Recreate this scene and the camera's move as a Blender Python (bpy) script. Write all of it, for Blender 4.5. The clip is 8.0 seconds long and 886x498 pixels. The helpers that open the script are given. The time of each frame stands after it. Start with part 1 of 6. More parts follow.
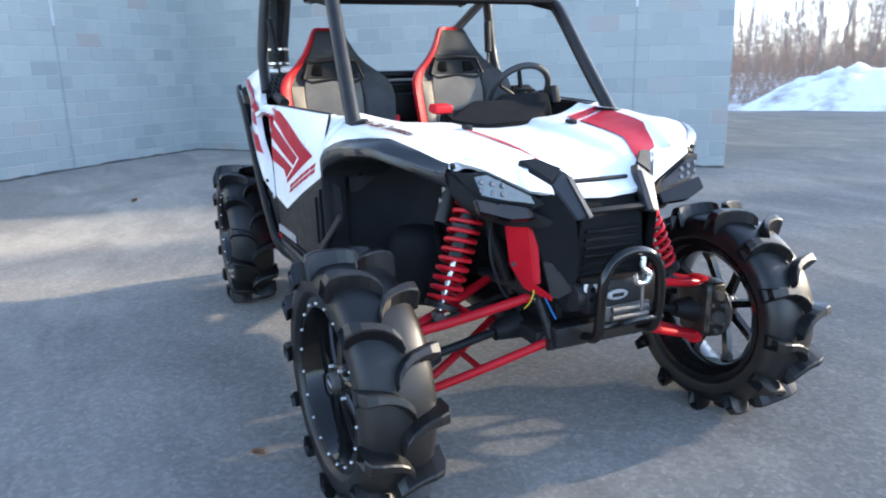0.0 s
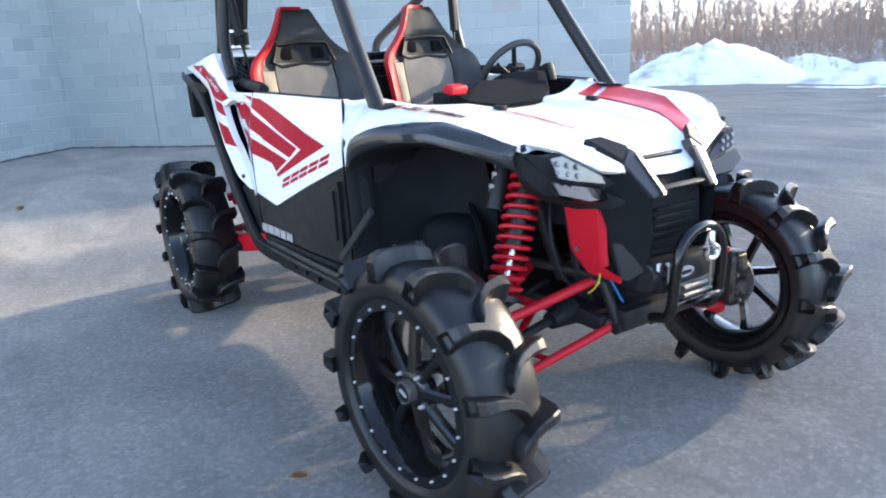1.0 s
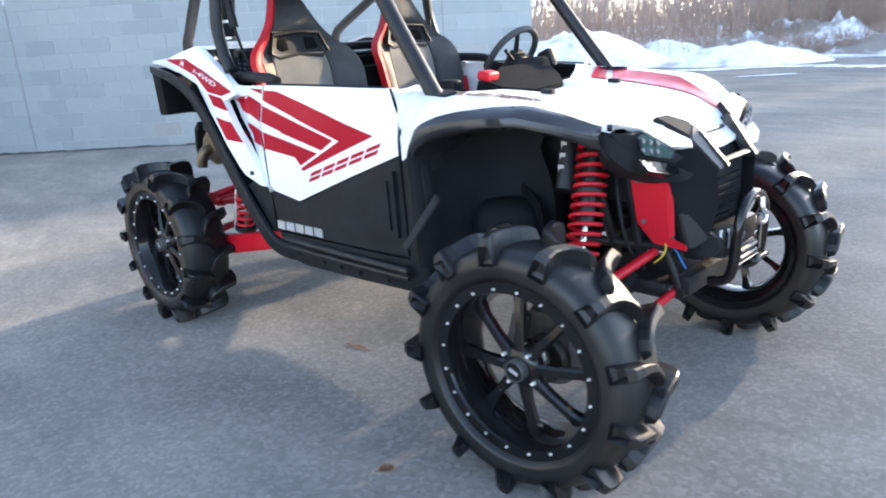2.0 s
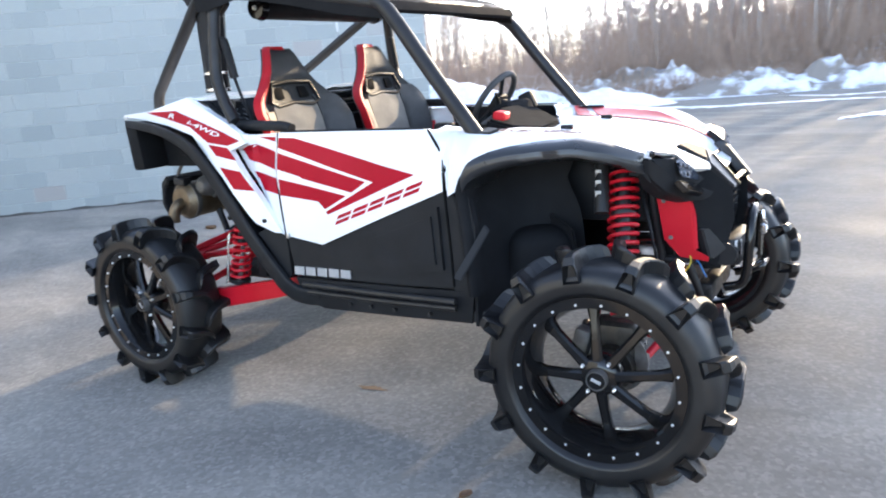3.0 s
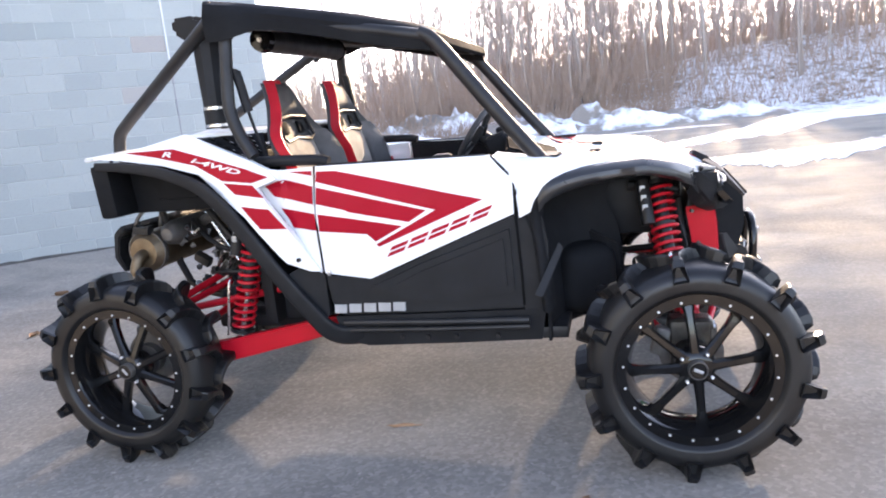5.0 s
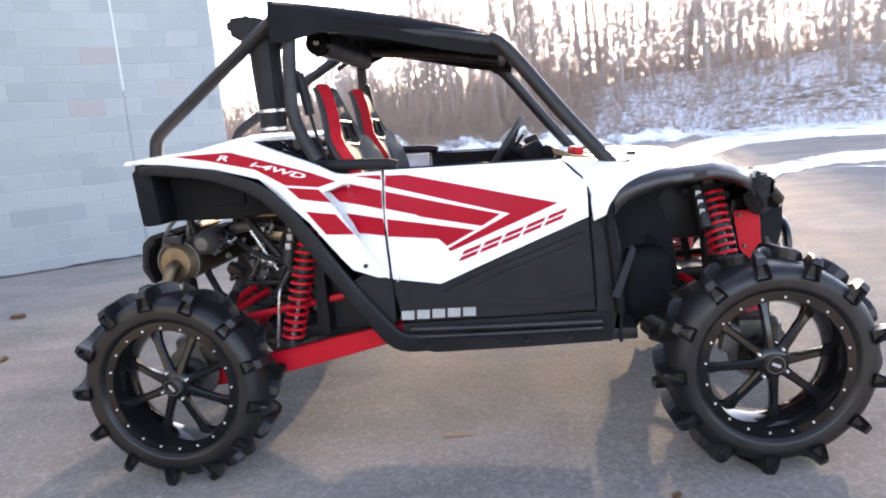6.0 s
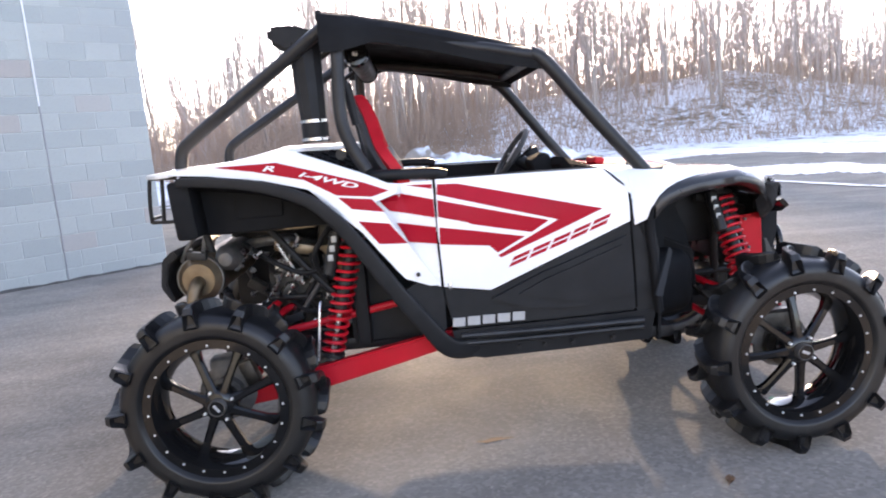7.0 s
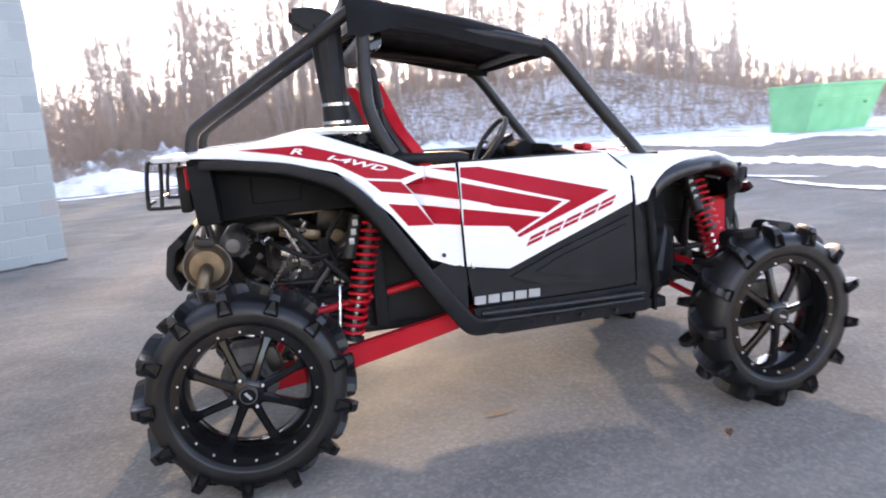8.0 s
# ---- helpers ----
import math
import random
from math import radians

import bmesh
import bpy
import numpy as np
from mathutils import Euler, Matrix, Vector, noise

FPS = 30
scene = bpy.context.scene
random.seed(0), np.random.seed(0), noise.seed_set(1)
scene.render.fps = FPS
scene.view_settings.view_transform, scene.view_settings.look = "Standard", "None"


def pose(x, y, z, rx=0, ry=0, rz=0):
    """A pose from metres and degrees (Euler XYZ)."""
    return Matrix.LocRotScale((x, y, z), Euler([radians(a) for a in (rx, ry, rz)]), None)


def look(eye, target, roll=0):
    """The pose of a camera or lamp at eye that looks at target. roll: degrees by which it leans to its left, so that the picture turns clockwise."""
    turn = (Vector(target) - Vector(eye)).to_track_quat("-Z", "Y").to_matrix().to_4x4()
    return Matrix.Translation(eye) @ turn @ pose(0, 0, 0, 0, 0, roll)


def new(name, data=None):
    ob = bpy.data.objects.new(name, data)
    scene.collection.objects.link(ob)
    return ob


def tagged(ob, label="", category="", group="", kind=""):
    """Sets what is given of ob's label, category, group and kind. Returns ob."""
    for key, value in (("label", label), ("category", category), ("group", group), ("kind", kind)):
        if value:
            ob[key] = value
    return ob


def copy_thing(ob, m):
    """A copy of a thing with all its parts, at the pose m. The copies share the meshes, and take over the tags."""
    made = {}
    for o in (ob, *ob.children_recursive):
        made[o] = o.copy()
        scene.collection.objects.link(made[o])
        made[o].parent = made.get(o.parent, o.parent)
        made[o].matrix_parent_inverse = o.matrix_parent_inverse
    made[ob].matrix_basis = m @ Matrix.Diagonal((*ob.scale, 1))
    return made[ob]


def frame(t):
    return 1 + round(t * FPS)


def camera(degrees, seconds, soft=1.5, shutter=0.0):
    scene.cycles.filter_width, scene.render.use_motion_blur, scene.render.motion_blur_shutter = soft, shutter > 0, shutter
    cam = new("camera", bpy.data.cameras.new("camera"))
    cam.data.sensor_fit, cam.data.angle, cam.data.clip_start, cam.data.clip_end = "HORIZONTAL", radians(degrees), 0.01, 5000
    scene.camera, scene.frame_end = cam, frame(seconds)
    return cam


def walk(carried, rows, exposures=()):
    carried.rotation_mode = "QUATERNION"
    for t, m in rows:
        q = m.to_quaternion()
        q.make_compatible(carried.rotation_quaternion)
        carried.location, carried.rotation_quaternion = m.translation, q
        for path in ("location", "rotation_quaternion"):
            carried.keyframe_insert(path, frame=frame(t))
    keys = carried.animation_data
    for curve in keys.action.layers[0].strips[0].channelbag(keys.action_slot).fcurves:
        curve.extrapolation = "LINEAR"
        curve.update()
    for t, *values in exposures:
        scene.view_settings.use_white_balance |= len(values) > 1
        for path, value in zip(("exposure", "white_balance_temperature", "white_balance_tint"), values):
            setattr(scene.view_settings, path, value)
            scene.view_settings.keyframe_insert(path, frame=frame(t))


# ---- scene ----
cam = camera(64.7, 8.0, soft=1.9, shutter=0.5)
PATH = [
    (0, (3.215, -1.425, 1.381), (1.44, -0.647, 0.884), -1.3),
    (0.5, (3.026, -1.651, 1.374), (1.341, -0.697, 0.871), -2.3),
    (1, (2.789, -1.864, 1.376), (1.197, -0.784, 0.828), -2.6),
    (1.5, (2.61, -2.143, 1.388), (1.129, -0.925, 0.82), -3.7),
    (1.7, (2.521, -2.253, 1.396), (1.101, -0.974, 0.806), -3.6),
    (2.8, (2.02, -2.804, 1.388), (0.869, -1.243, 0.899), -4.6),
    (3, (1.939, -2.914, 1.403), (0.875, -1.289, 0.927), -4.8),
    (3.5, (1.687, -3.051, 1.397), (0.772, -1.333, 0.94), -4.7),
    (4, (1.4, -3.15, 1.417), (0.611, -1.354, 1.028), -5.6),
    (4.5, (1.138, -3.312, 1.416), (0.521, -1.447, 1.038), -5.5),
    (4.7, (1.05, -3.365, 1.426), (0.499, -1.484, 1.031), -5.5),
    (5.8, (0.496, -3.459, 1.386), (0.16, -1.523, 1.012), -5.2),
    (6, (0.319, -3.515, 1.394), (0.068, -1.562, 1.043), -4.8),
    (6.5, (0.001, -3.62, 1.413), (-0.055, -1.652, 1.062), -4.9),
    (7, (-0.328, -3.594, 1.403), (-0.263, -1.621, 1.084), -4.8),
    (7.5, (-0.628, -3.57, 1.396), (-0.436, -1.61, 1.049), -4.1),
    (8, (-0.949, -3.607, 1.415), (-0.533, -1.685, 1.05), -4.2),
]
walk(cam, [(t, look(eye, target, roll)) for t, eye, target, roll in PATH],
     exposures=[(0, 2.58, 5600, 5), (1.5, 2.86, 5850, 7), (3.5, 2.91, 6300, 10), (4.5, 2.96, 6550, 15), (6.5, 2.78, 6700, 17), (8, 2.75, 6700, 17)])


# ---------- light ----------
SUN_AZ, SUN_EL = 81.5, 17.2
world = bpy.data.worlds.new("sky")
scene.world = world
world.use_nodes = True
wt = world.node_tree
sky = wt.nodes.new("ShaderNodeTexSky")
sky.sky_type = 'NISHITA'
sky.sun_disc = False
sky.sun_elevation = radians(SUN_EL)
sky.sun_rotation = radians(90 - SUN_AZ)
sky.air_density, sky.dust_density, sky.ozone_density = 0.6, 0.8, 0.8
pale = wt.nodes.new("ShaderNodeHueSaturation")
pale.inputs["Saturation"].default_value = 0.76
wt.links.new(sky.outputs[0], pale.inputs["Color"])
wt.links.new(pale.outputs[0], wt.nodes["Background"].inputs[0])
wt.nodes["Background"].inputs[1].default_value = 0.15
sun_dir = Vector((math.cos(radians(SUN_AZ)) * math.cos(radians(SUN_EL)), math.sin(radians(SUN_AZ)) * math.cos(radians(SUN_EL)), math.sin(radians(SUN_EL))))
sun_data = bpy.data.lights.new("sun", 'SUN')
sun_data.energy, sun_data.angle, sun_data.color = 2.9, radians(0.9), (1.0, 0.75, 0.48)
sun = new("sun", sun_data)
sun.matrix_world = look(sun_dir * 60, (0, 0, 0))


# ---------- materials ----------
class Mat:
    """A node material with a Principled shader and a few shorthands."""
    def __init__(self, name, color, rough=0.6, metal=0.0, spec=0.5, coat=0.0):
        self.m = bpy.data.materials.new(name)
        self.m.use_nodes = True
        self.t = self.m.node_tree
        self.b = self.t.nodes["Principled BSDF"]
        self.b.inputs["Base Color"].default_value = (*color, 1)
        self.b.inputs["Roughness"].default_value = rough
        self.b.inputs["Metallic"].default_value = metal
        self.b.inputs["Specular IOR Level"].default_value = spec
        self.b.inputs["Coat Weight"].default_value = coat
        self.coord = self.node("ShaderNodeTexCoord").outputs["Object"]

    def node(self, kind, **values):
        n = self.t.nodes.new(kind)
        for k, v in values.items():
            n.inputs[k].default_value = v
        return n

    def link(self, a, b):
        self.t.links.new(a, b)

    def noise(self, scale, detail=4.0, rough=0.55, stretch=None, distortion=0.0):
        n = self.node("ShaderNodeTexNoise", Scale=scale, Detail=detail, Roughness=rough, Distortion=distortion)
        src = self.coord
        if stretch:
            mp = self.node("ShaderNodeMapping")
            mp.inputs["Scale"].default_value = stretch
            self.link(src, mp.inputs["Vector"])
            src = mp.outputs[0]
        self.link(src, n.inputs["Vector"])
        return n.outputs[0]

    def voronoi(self, scale, out="Distance"):
        n = self.node("ShaderNodeTexVoronoi", Scale=scale)
        self.link(self.coord, n.inputs["Vector"])
        return n.outputs[out]

    def ramp(self, fac, *stops):
        n = self.node("ShaderNodeValToRGB")
        e = n.color_ramp.elements
        while len(e) < len(stops):
            e.new(0.5)
        for el, (p, c) in zip(e, stops):
            el.position = p
            el.color = (*c, 1) if len(c) == 3 else c
        self.link(fac, n.inputs[0])
        return n.outputs[0]

    def mix(self, fac, a, b, blend='MIX'):
        n = self.t.nodes.new("ShaderNodeMix")
        n.data_type, n.blend_type = 'RGBA', blend
        for v, i in ((fac, 0), (a, 6), (b, 7)):
            if isinstance(v, (int, float)):
                n.inputs[i].default_value = v
            elif isinstance(v, tuple):
                n.inputs[i].default_value = (*v, 1)
            else:
                self.link(v, n.inputs[i])
        return n.outputs[2]

    def color(self, src):
        self.link(src, self.b.inputs["Base Color"])
        return self

    def rough(self, src):
        self.link(src, self.b.inputs["Roughness"])
        return self

    def bump(self, src, strength=0.3, dist=0.005):
        n = self.node("ShaderNodeBump", Strength=strength, Distance=dist)
        self.link(src, n.inputs["Height"])
        self.link(n.outputs[0], self.b.inputs["Normal"])
        return self


def grey(v):
    return (v, v, v)


def worn(name, c1, c2, scale, rough=(0.4, 0.6), metal=0.0, bump=0.1, fine=120.0, dist=0.002, coat=0.0, spec=0.5):
    m = Mat(name, c1, metal=metal, coat=coat, spec=spec)
    n = m.noise(scale, 5)
    m.color(m.ramp(n, (0.3, c1), (0.7, c2)))
    m.rough(m.ramp(m.noise(scale * 2.3, 3), (0.3, grey(rough[0])), (0.7, grey(rough[1]))))
    m.bump(m.noise(fine, 3), bump, dist)
    return m.m


WHITE = worn("white_plastic", (0.76, 0.77, 0.78), (0.82, 0.82, 0.82), 3.0, (0.16, 0.28), bump=0.02, fine=40)
RED_DECAL = worn("red_decal", (0.32, 0.004, 0.016), (0.37, 0.007, 0.022), 5.0, (0.32, 0.45), bump=0.02, spec=0.12)
BLACK_PLASTIC = worn("black_plastic", (0.009, 0.0095, 0.011), (0.017, 0.018, 0.020), 6.0, (0.45, 0.62), bump=0.25, fine=500, dist=0.0006, spec=0.2)
MAROON = worn("dark_maroon_film", (0.035, 0.004, 0.008), (0.05, 0.006, 0.010), 6.0, (0.5, 0.6), bump=0.0, spec=0.1)
DASH = worn("soft_dash_vinyl", (0.012, 0.0125, 0.0135), (0.018, 0.0185, 0.020), 7.0, (0.9, 0.97), bump=0.3, fine=260, dist=0.001, spec=0.03)
LINER = worn("matte_liner_plastic", (0.008, 0.0085, 0.0095), (0.014, 0.0145, 0.016), 5.0, (0.6, 0.78), bump=0.3, fine=200, dist=0.001, spec=0.08)
BULB = worn("smoked_reflector", (0.09, 0.10, 0.12), (0.13, 0.14, 0.16), 20.0, (0.2, 0.35), bump=0.02, spec=0.3)
FLARE_PLASTIC = worn("flare_plastic", (0.012, 0.0125, 0.014), (0.020, 0.021, 0.023), 6.0, (0.26, 0.38), bump=0.12, fine=400, dist=0.0006, spec=0.6)
BLACK_GLOSS = worn("black_gloss", (0.005, 0.005, 0.0055), (0.009, 0.009, 0.0095), 8.0, (0.05, 0.11), bump=0.01, spec=0.36)
ZINC = worn("bright_zinc", (0.78, 0.78, 0.79), (0.86, 0.86, 0.86), 30.0, (0.25, 0.4), metal=0.5, bump=0.02)
BLACK_STEEL = worn("black_powder_coat", (0.012, 0.012, 0.013), (0.022, 0.022, 0.023), 10.0, (0.32, 0.48), bump=0.08, fine=300, dist=0.0006, spec=0.3)
RED_PAINT = worn("red_powder_coat", (0.42, 0.006, 0.015), (0.50, 0.010, 0.022), 6.0, (0.28, 0.42), bump=0.04, spec=0.28)
STEEL = worn("bright_steel", (0.55, 0.55, 0.56), (0.72, 0.72, 0.72), 30.0, (0.18, 0.4), metal=1.0, bump=0.06)
DULL_METAL = worn("cast_metal", (0.10, 0.10, 0.10), (0.2, 0.19, 0.18), 14.0, (0.45, 0.7), metal=0.7, bump=0.4, fine=160)
ENGINE_METAL = worn("dark_cast_metal", (0.035, 0.034, 0.032), (0.11, 0.102, 0.092), 14.0, (0.3, 0.6), metal=0.8, bump=0.4, fine=160)
MUFFLER = worn("heat_tinted_metal", (0.13, 0.095, 0.06), (0.26, 0.205, 0.14), 9.0, (0.35, 0.6), metal=0.85, bump=0.15)
SEAT_BLACK = worn("black_vinyl", (0.03, 0.031, 0.033), (0.05, 0.05, 0.052), 9.0, (0.62, 0.78), bump=0.35, fine=260, dist=0.001)
SEAT_GREY = worn("grey_seat_fabric", (0.115, 0.109, 0.100), (0.155, 0.147, 0.134), 11.0, (0.75, 0.9), bump=0.5, fine=420, dist=0.001)
# the grey seat fabric again, warmed and lightened for the sun on it
SEAT_SUNLIT = worn("sunlit_seat_fabric", (0.15, 0.135, 0.112), (0.19, 0.171, 0.142), 9.0, (0.7, 0.85), bump=0.4, fine=380, dist=0.001)
SEAT_RED = worn("red_vinyl", (0.38, 0.008, 0.016), (0.46, 0.012, 0.022), 8.0, (0.45, 0.6), bump=0.2, fine=260, dist=0.001, spec=0.2)
SILVER = worn("silver_letter_film", (0.34, 0.35, 0.365), (0.42, 0.43, 0.44), 20.0, (0.3, 0.45), metal=0.3, bump=0.02)
YELLOW_WIRE = worn("yellow_wire", (0.55, 0.42, 0.03), (0.6, 0.47, 0.04), 20.0)
BLUE_WIRE = worn("blue_wire", (0.02, 0.14, 0.45), (0.03, 0.18, 0.5), 20.0)
GREEN_PAINT = worn("green_skip_paint", (0.17, 0.44, 0.20), (0.24, 0.54, 0.27), 1.6, (0.5, 0.7), bump=0.2, fine=30, dist=0.01)
# near-black colour for the shade inside slots, holes and gaps
SLOT_BLACK = worn("slot_black", (0.004, 0.004, 0.0045), (0.007, 0.007, 0.0075), 8.0, (0.85, 0.95), spec=0.1)
LENS_DARK = worn("headlight_lens", (0.032, 0.040, 0.056), (0.052, 0.063, 0.084), 30.0, (0.04, 0.09), bump=0.02, metal=0.3, spec=0.9)


def rubber():
    m = Mat("tyre_rubber", grey(0.02), 0.6, spec=0.42)
    n = m.noise(4, 5)
    d = m.noise(22, 4)
    c = m.ramp(n, (0.3, (0.006, 0.006, 0.007)), (0.75, (0.013, 0.0128, 0.0126)))
    c = m.mix(m.ramp(d, (0.62, grey(0)), (0.8, grey(0.18))), c, (0.06, 0.057, 0.052))
    m.color(c)
    m.rough(m.ramp(n, (0.3, grey(0.34)), (0.7, grey(0.50))))
    m.bump(m.noise(160, 3), 0.12, 0.001)
    return m.m


def asphalt():
    m = Mat("weathered_asphalt", grey(0.2), 0.9, spec=0.05)
    m.b.inputs["Diffuse Roughness"].default_value = 1.0
    big = m.noise(0.22, 6, 0.6)
    mid = m.noise(1.1, 6, 0.6, distortion=0.7)
    fine = m.noise(60, 4, 0.7)
    cell = m.voronoi(80, "Color")
    grain = m.voronoi(58, "Color")
    c = m.ramp(big, (0.3, (0.158, 0.150, 0.138)), (0.7, (0.225, 0.212, 0.193)))
    # dry salt dust in drifts, damp darker drifts between
    dust = m.noise(0.75, 7, 0.62, stretch=(1.0, 2.0, 1.0), distortion=1.0)
    c = m.mix(m.ramp(dust, (0.46, grey(0)), (0.64, grey(0.8))), c, (0.285, 0.264, 0.232))
    c = m.mix(m.ramp(mid, (0.42, grey(0)), (0.68, grey(0.45))), c, (0.265, 0.250, 0.228))
    damp = m.noise(0.5, 6, 0.6, stretch=(1, 1.7, 1), distortion=0.9)
    c = m.mix(m.ramp(damp, (0.47, grey(0)), (0.62, grey(0.6))), c, (0.118, 0.113, 0.107))
    c = m.mix(m.ramp(fine, (0.40, grey(0.16)), (0.55, grey(0))), c, (0.14, 0.134, 0.124))
    c = m.mix(m.ramp(cell, (0.88, grey(0)), (0.97, grey(0.30))), c, (0.48, 0.44, 0.41))
    c = m.mix(0.20, c, m.ramp(grain, (0.0, (0.07, 0.066, 0.06)), (0.5, (0.21, 0.20, 0.185)), (1.0, (0.52, 0.49, 0.45))))
    stain = m.noise(0.9, 3, 0.5, stretch=(1, 2.2, 1))
    c = m.mix(m.ramp(stain, (0.66, grey(0)), (0.74, grey(0.35))), c, (0.11, 0.105, 0.097))
    m.color(c)
    m.rough(m.ramp(mid, (0.3, grey(0.72)), (0.7, grey(0.88))))
    h = m.mix(0.5, m.noise(140, 3, 0.7), m.voronoi(110))
    m.bump(h, 0.17, 0.005)
    return m.m


def snow(name, dirt):
    m = Mat(name, grey(0.8), 0.7)
    n = m.noise(0.7, 6, 0.65)
    f = m.noise(6, 5, 0.65)
    c = m.ramp(f, (0.3, (0.72, 0.74, 0.78)), (0.7, (0.86, 0.87, 0.89)))
    c = m.mix(m.ramp(n, (0.5 - dirt, grey(0.9)), (0.6 - dirt * 0.6, grey(0))), c, (0.19, 0.15, 0.11))
    m.color(c)
    m.bump(m.mix(0.5, f, m.noise(30, 4)), 0.6, 0.05)
    return m.m


def soil():
    m = Mat("snow_dusted_field", grey(0.3), 0.9)
    n = m.noise(0.28, 7, 0.68)
    f = m.noise(2.6, 6, 0.7)
    s = m.mix(0.55, n, f)
    grass = m.ramp(m.noise(9, 5), (0.3, (0.13, 0.095, 0.06)), (0.7, (0.24, 0.18, 0.115)))
    c = m.mix(m.ramp(s, (0.42, grey(0)), (0.51, grey(1))), grass, (0.80, 0.81, 0.84))
    m.color(c)
    m.bump(f, 0.8, 0.15)
    return m.m


def bark(name, a, b):
    m = Mat(name, a, 0.9)
    n = m.noise(7, 6, 0.7, stretch=(1, 1, 0.15))
    m.color(m.ramp(n, (0.3, a), (0.7, b)))
    m.bump(n, 0.8, 0.03)
    return m.m


def block(random_from):
    m = Mat("concrete_block_" + random_from, grey(0.5), 0.9)
    if random_from == "piece":
        r = m.node("ShaderNodeObjectInfo").outputs["Random"]
    else:
        r = m.node("ShaderNodeNewGeometry").outputs["Random Per Island"]
    tone = m.ramp(r, (0.0, (0.305, 0.342, 0.338)), (0.06, (0.345, 0.382, 0.376)), (0.2, (0.365, 0.400, 0.391)), (0.6, (0.390, 0.426, 0.415)), (0.96, (0.425, 0.460, 0.444)), (0.985, (0.405, 0.392, 0.370)), (1.0, (0.385, 0.350, 0.315)))
    big = m.noise(0.8, 6, 0.6)
    pores = m.noise(70, 4, 0.7)
    c = m.mix(m.ramp(big, (0.35, grey(0.35)), (0.62, grey(0))), tone, (0.30, 0.315, 0.33))
    c = m.mix(m.ramp(pores, (0.3, grey(0.6)), (0.42, grey(0))), c, (0.24, 0.24, 0.24))
    m.color(c)
    m.bump(m.mix(0.5, pores, m.noise(14, 4)), 0.5, 0.004)
    return m.m


TYRE = rubber()
ASPHALT = asphalt()
SNOW = snow("clean_snow", 0.2)
SNOW_DIRTY = snow("ploughed_snow", 0.03)
FIELD = soil()
BARK = bark("grey_bark", (0.27, 0.218, 0.180), (0.40, 0.335, 0.288))
TWIG = bark("brown_twigs", (0.36, 0.300, 0.262), (0.50, 0.43, 0.385))
BRUSH = bark("dry_brush", (0.31, 0.222, 0.165), (0.46, 0.345, 0.26))
BLOCK = block("piece")
BLOCK_FAR = block("island")
MORTAR = worn("mortar", (0.42, 0.450, 0.443), (0.53, 0.562, 0.552), 5.0, (0.85, 0.95), bump=0.4, fine=90, dist=0.003)


# ---------- mesh helpers ----------
def mesh(name, bm, material, parent=None, label="", angle=35.0):
    bmesh.ops.recalc_face_normals(bm, faces=bm.faces[:])
    me = bpy.data.meshes.new(name)
    bm.to_mesh(me)
    bm.free()
    me.materials.append(material)
    me.polygons.foreach_set("use_smooth", [True] * len(me.polygons))
    me.set_sharp_from_angle(angle=radians(angle))
    ob = new(name, me)
    if parent:
        ob.parent = parent
    if label:
        ob["label"] = label
    return ob


def part(name, bm, material, parent, label="", angle=35.0):
    return mesh(name, bm, material, parent, label, angle)


def merge(*bms):
    out = bms[0]
    for other in bms[1:]:
        me = bpy.data.meshes.new("tmp")
        other.to_mesh(me)
        other.free()
        out.from_mesh(me)
        bpy.data.meshes.remove(me)
    return out


def moved(bm, m):
    bmesh.ops.transform(bm, matrix=m, verts=bm.verts[:])
    return bm


def box(center, size, rot=(0, 0, 0), bevel=0.01, segments=2):
    bm = bmesh.new()
    bmesh.ops.create_cube(bm, size=1.0)
    bmesh.ops.scale(bm, vec=size, verts=bm.verts[:])
    if bevel:
        bmesh.ops.bevel(bm, geom=bm.edges[:], offset=min(bevel, 0.45 * min(size)), segments=segments, affect='EDGES', profile=0.6)
    return moved(bm, pose(*center, *rot))


def smooth_path(points, steps):
    """A Catmull-Rom curve through the points."""
    pts = [Vector(p) for p in points]
    if steps < 2 or len(pts) < 3:
        return pts
    ext = [pts[0] * 2 - pts[1]] + pts + [pts[-1] * 2 - pts[-2]]
    out = []
    for i in range(1, len(ext) - 2):
        a, b, c, d = ext[i - 1:i + 3]
        for k in range(steps):
            t = k / steps
            out.append(0.5 * (2 * b + (c - a) * t + (2 * a - 5 * b + 4 * c - d) * t * t + (3 * b - a - 3 * c + d) * t ** 3))
    return out + [pts[-1]]


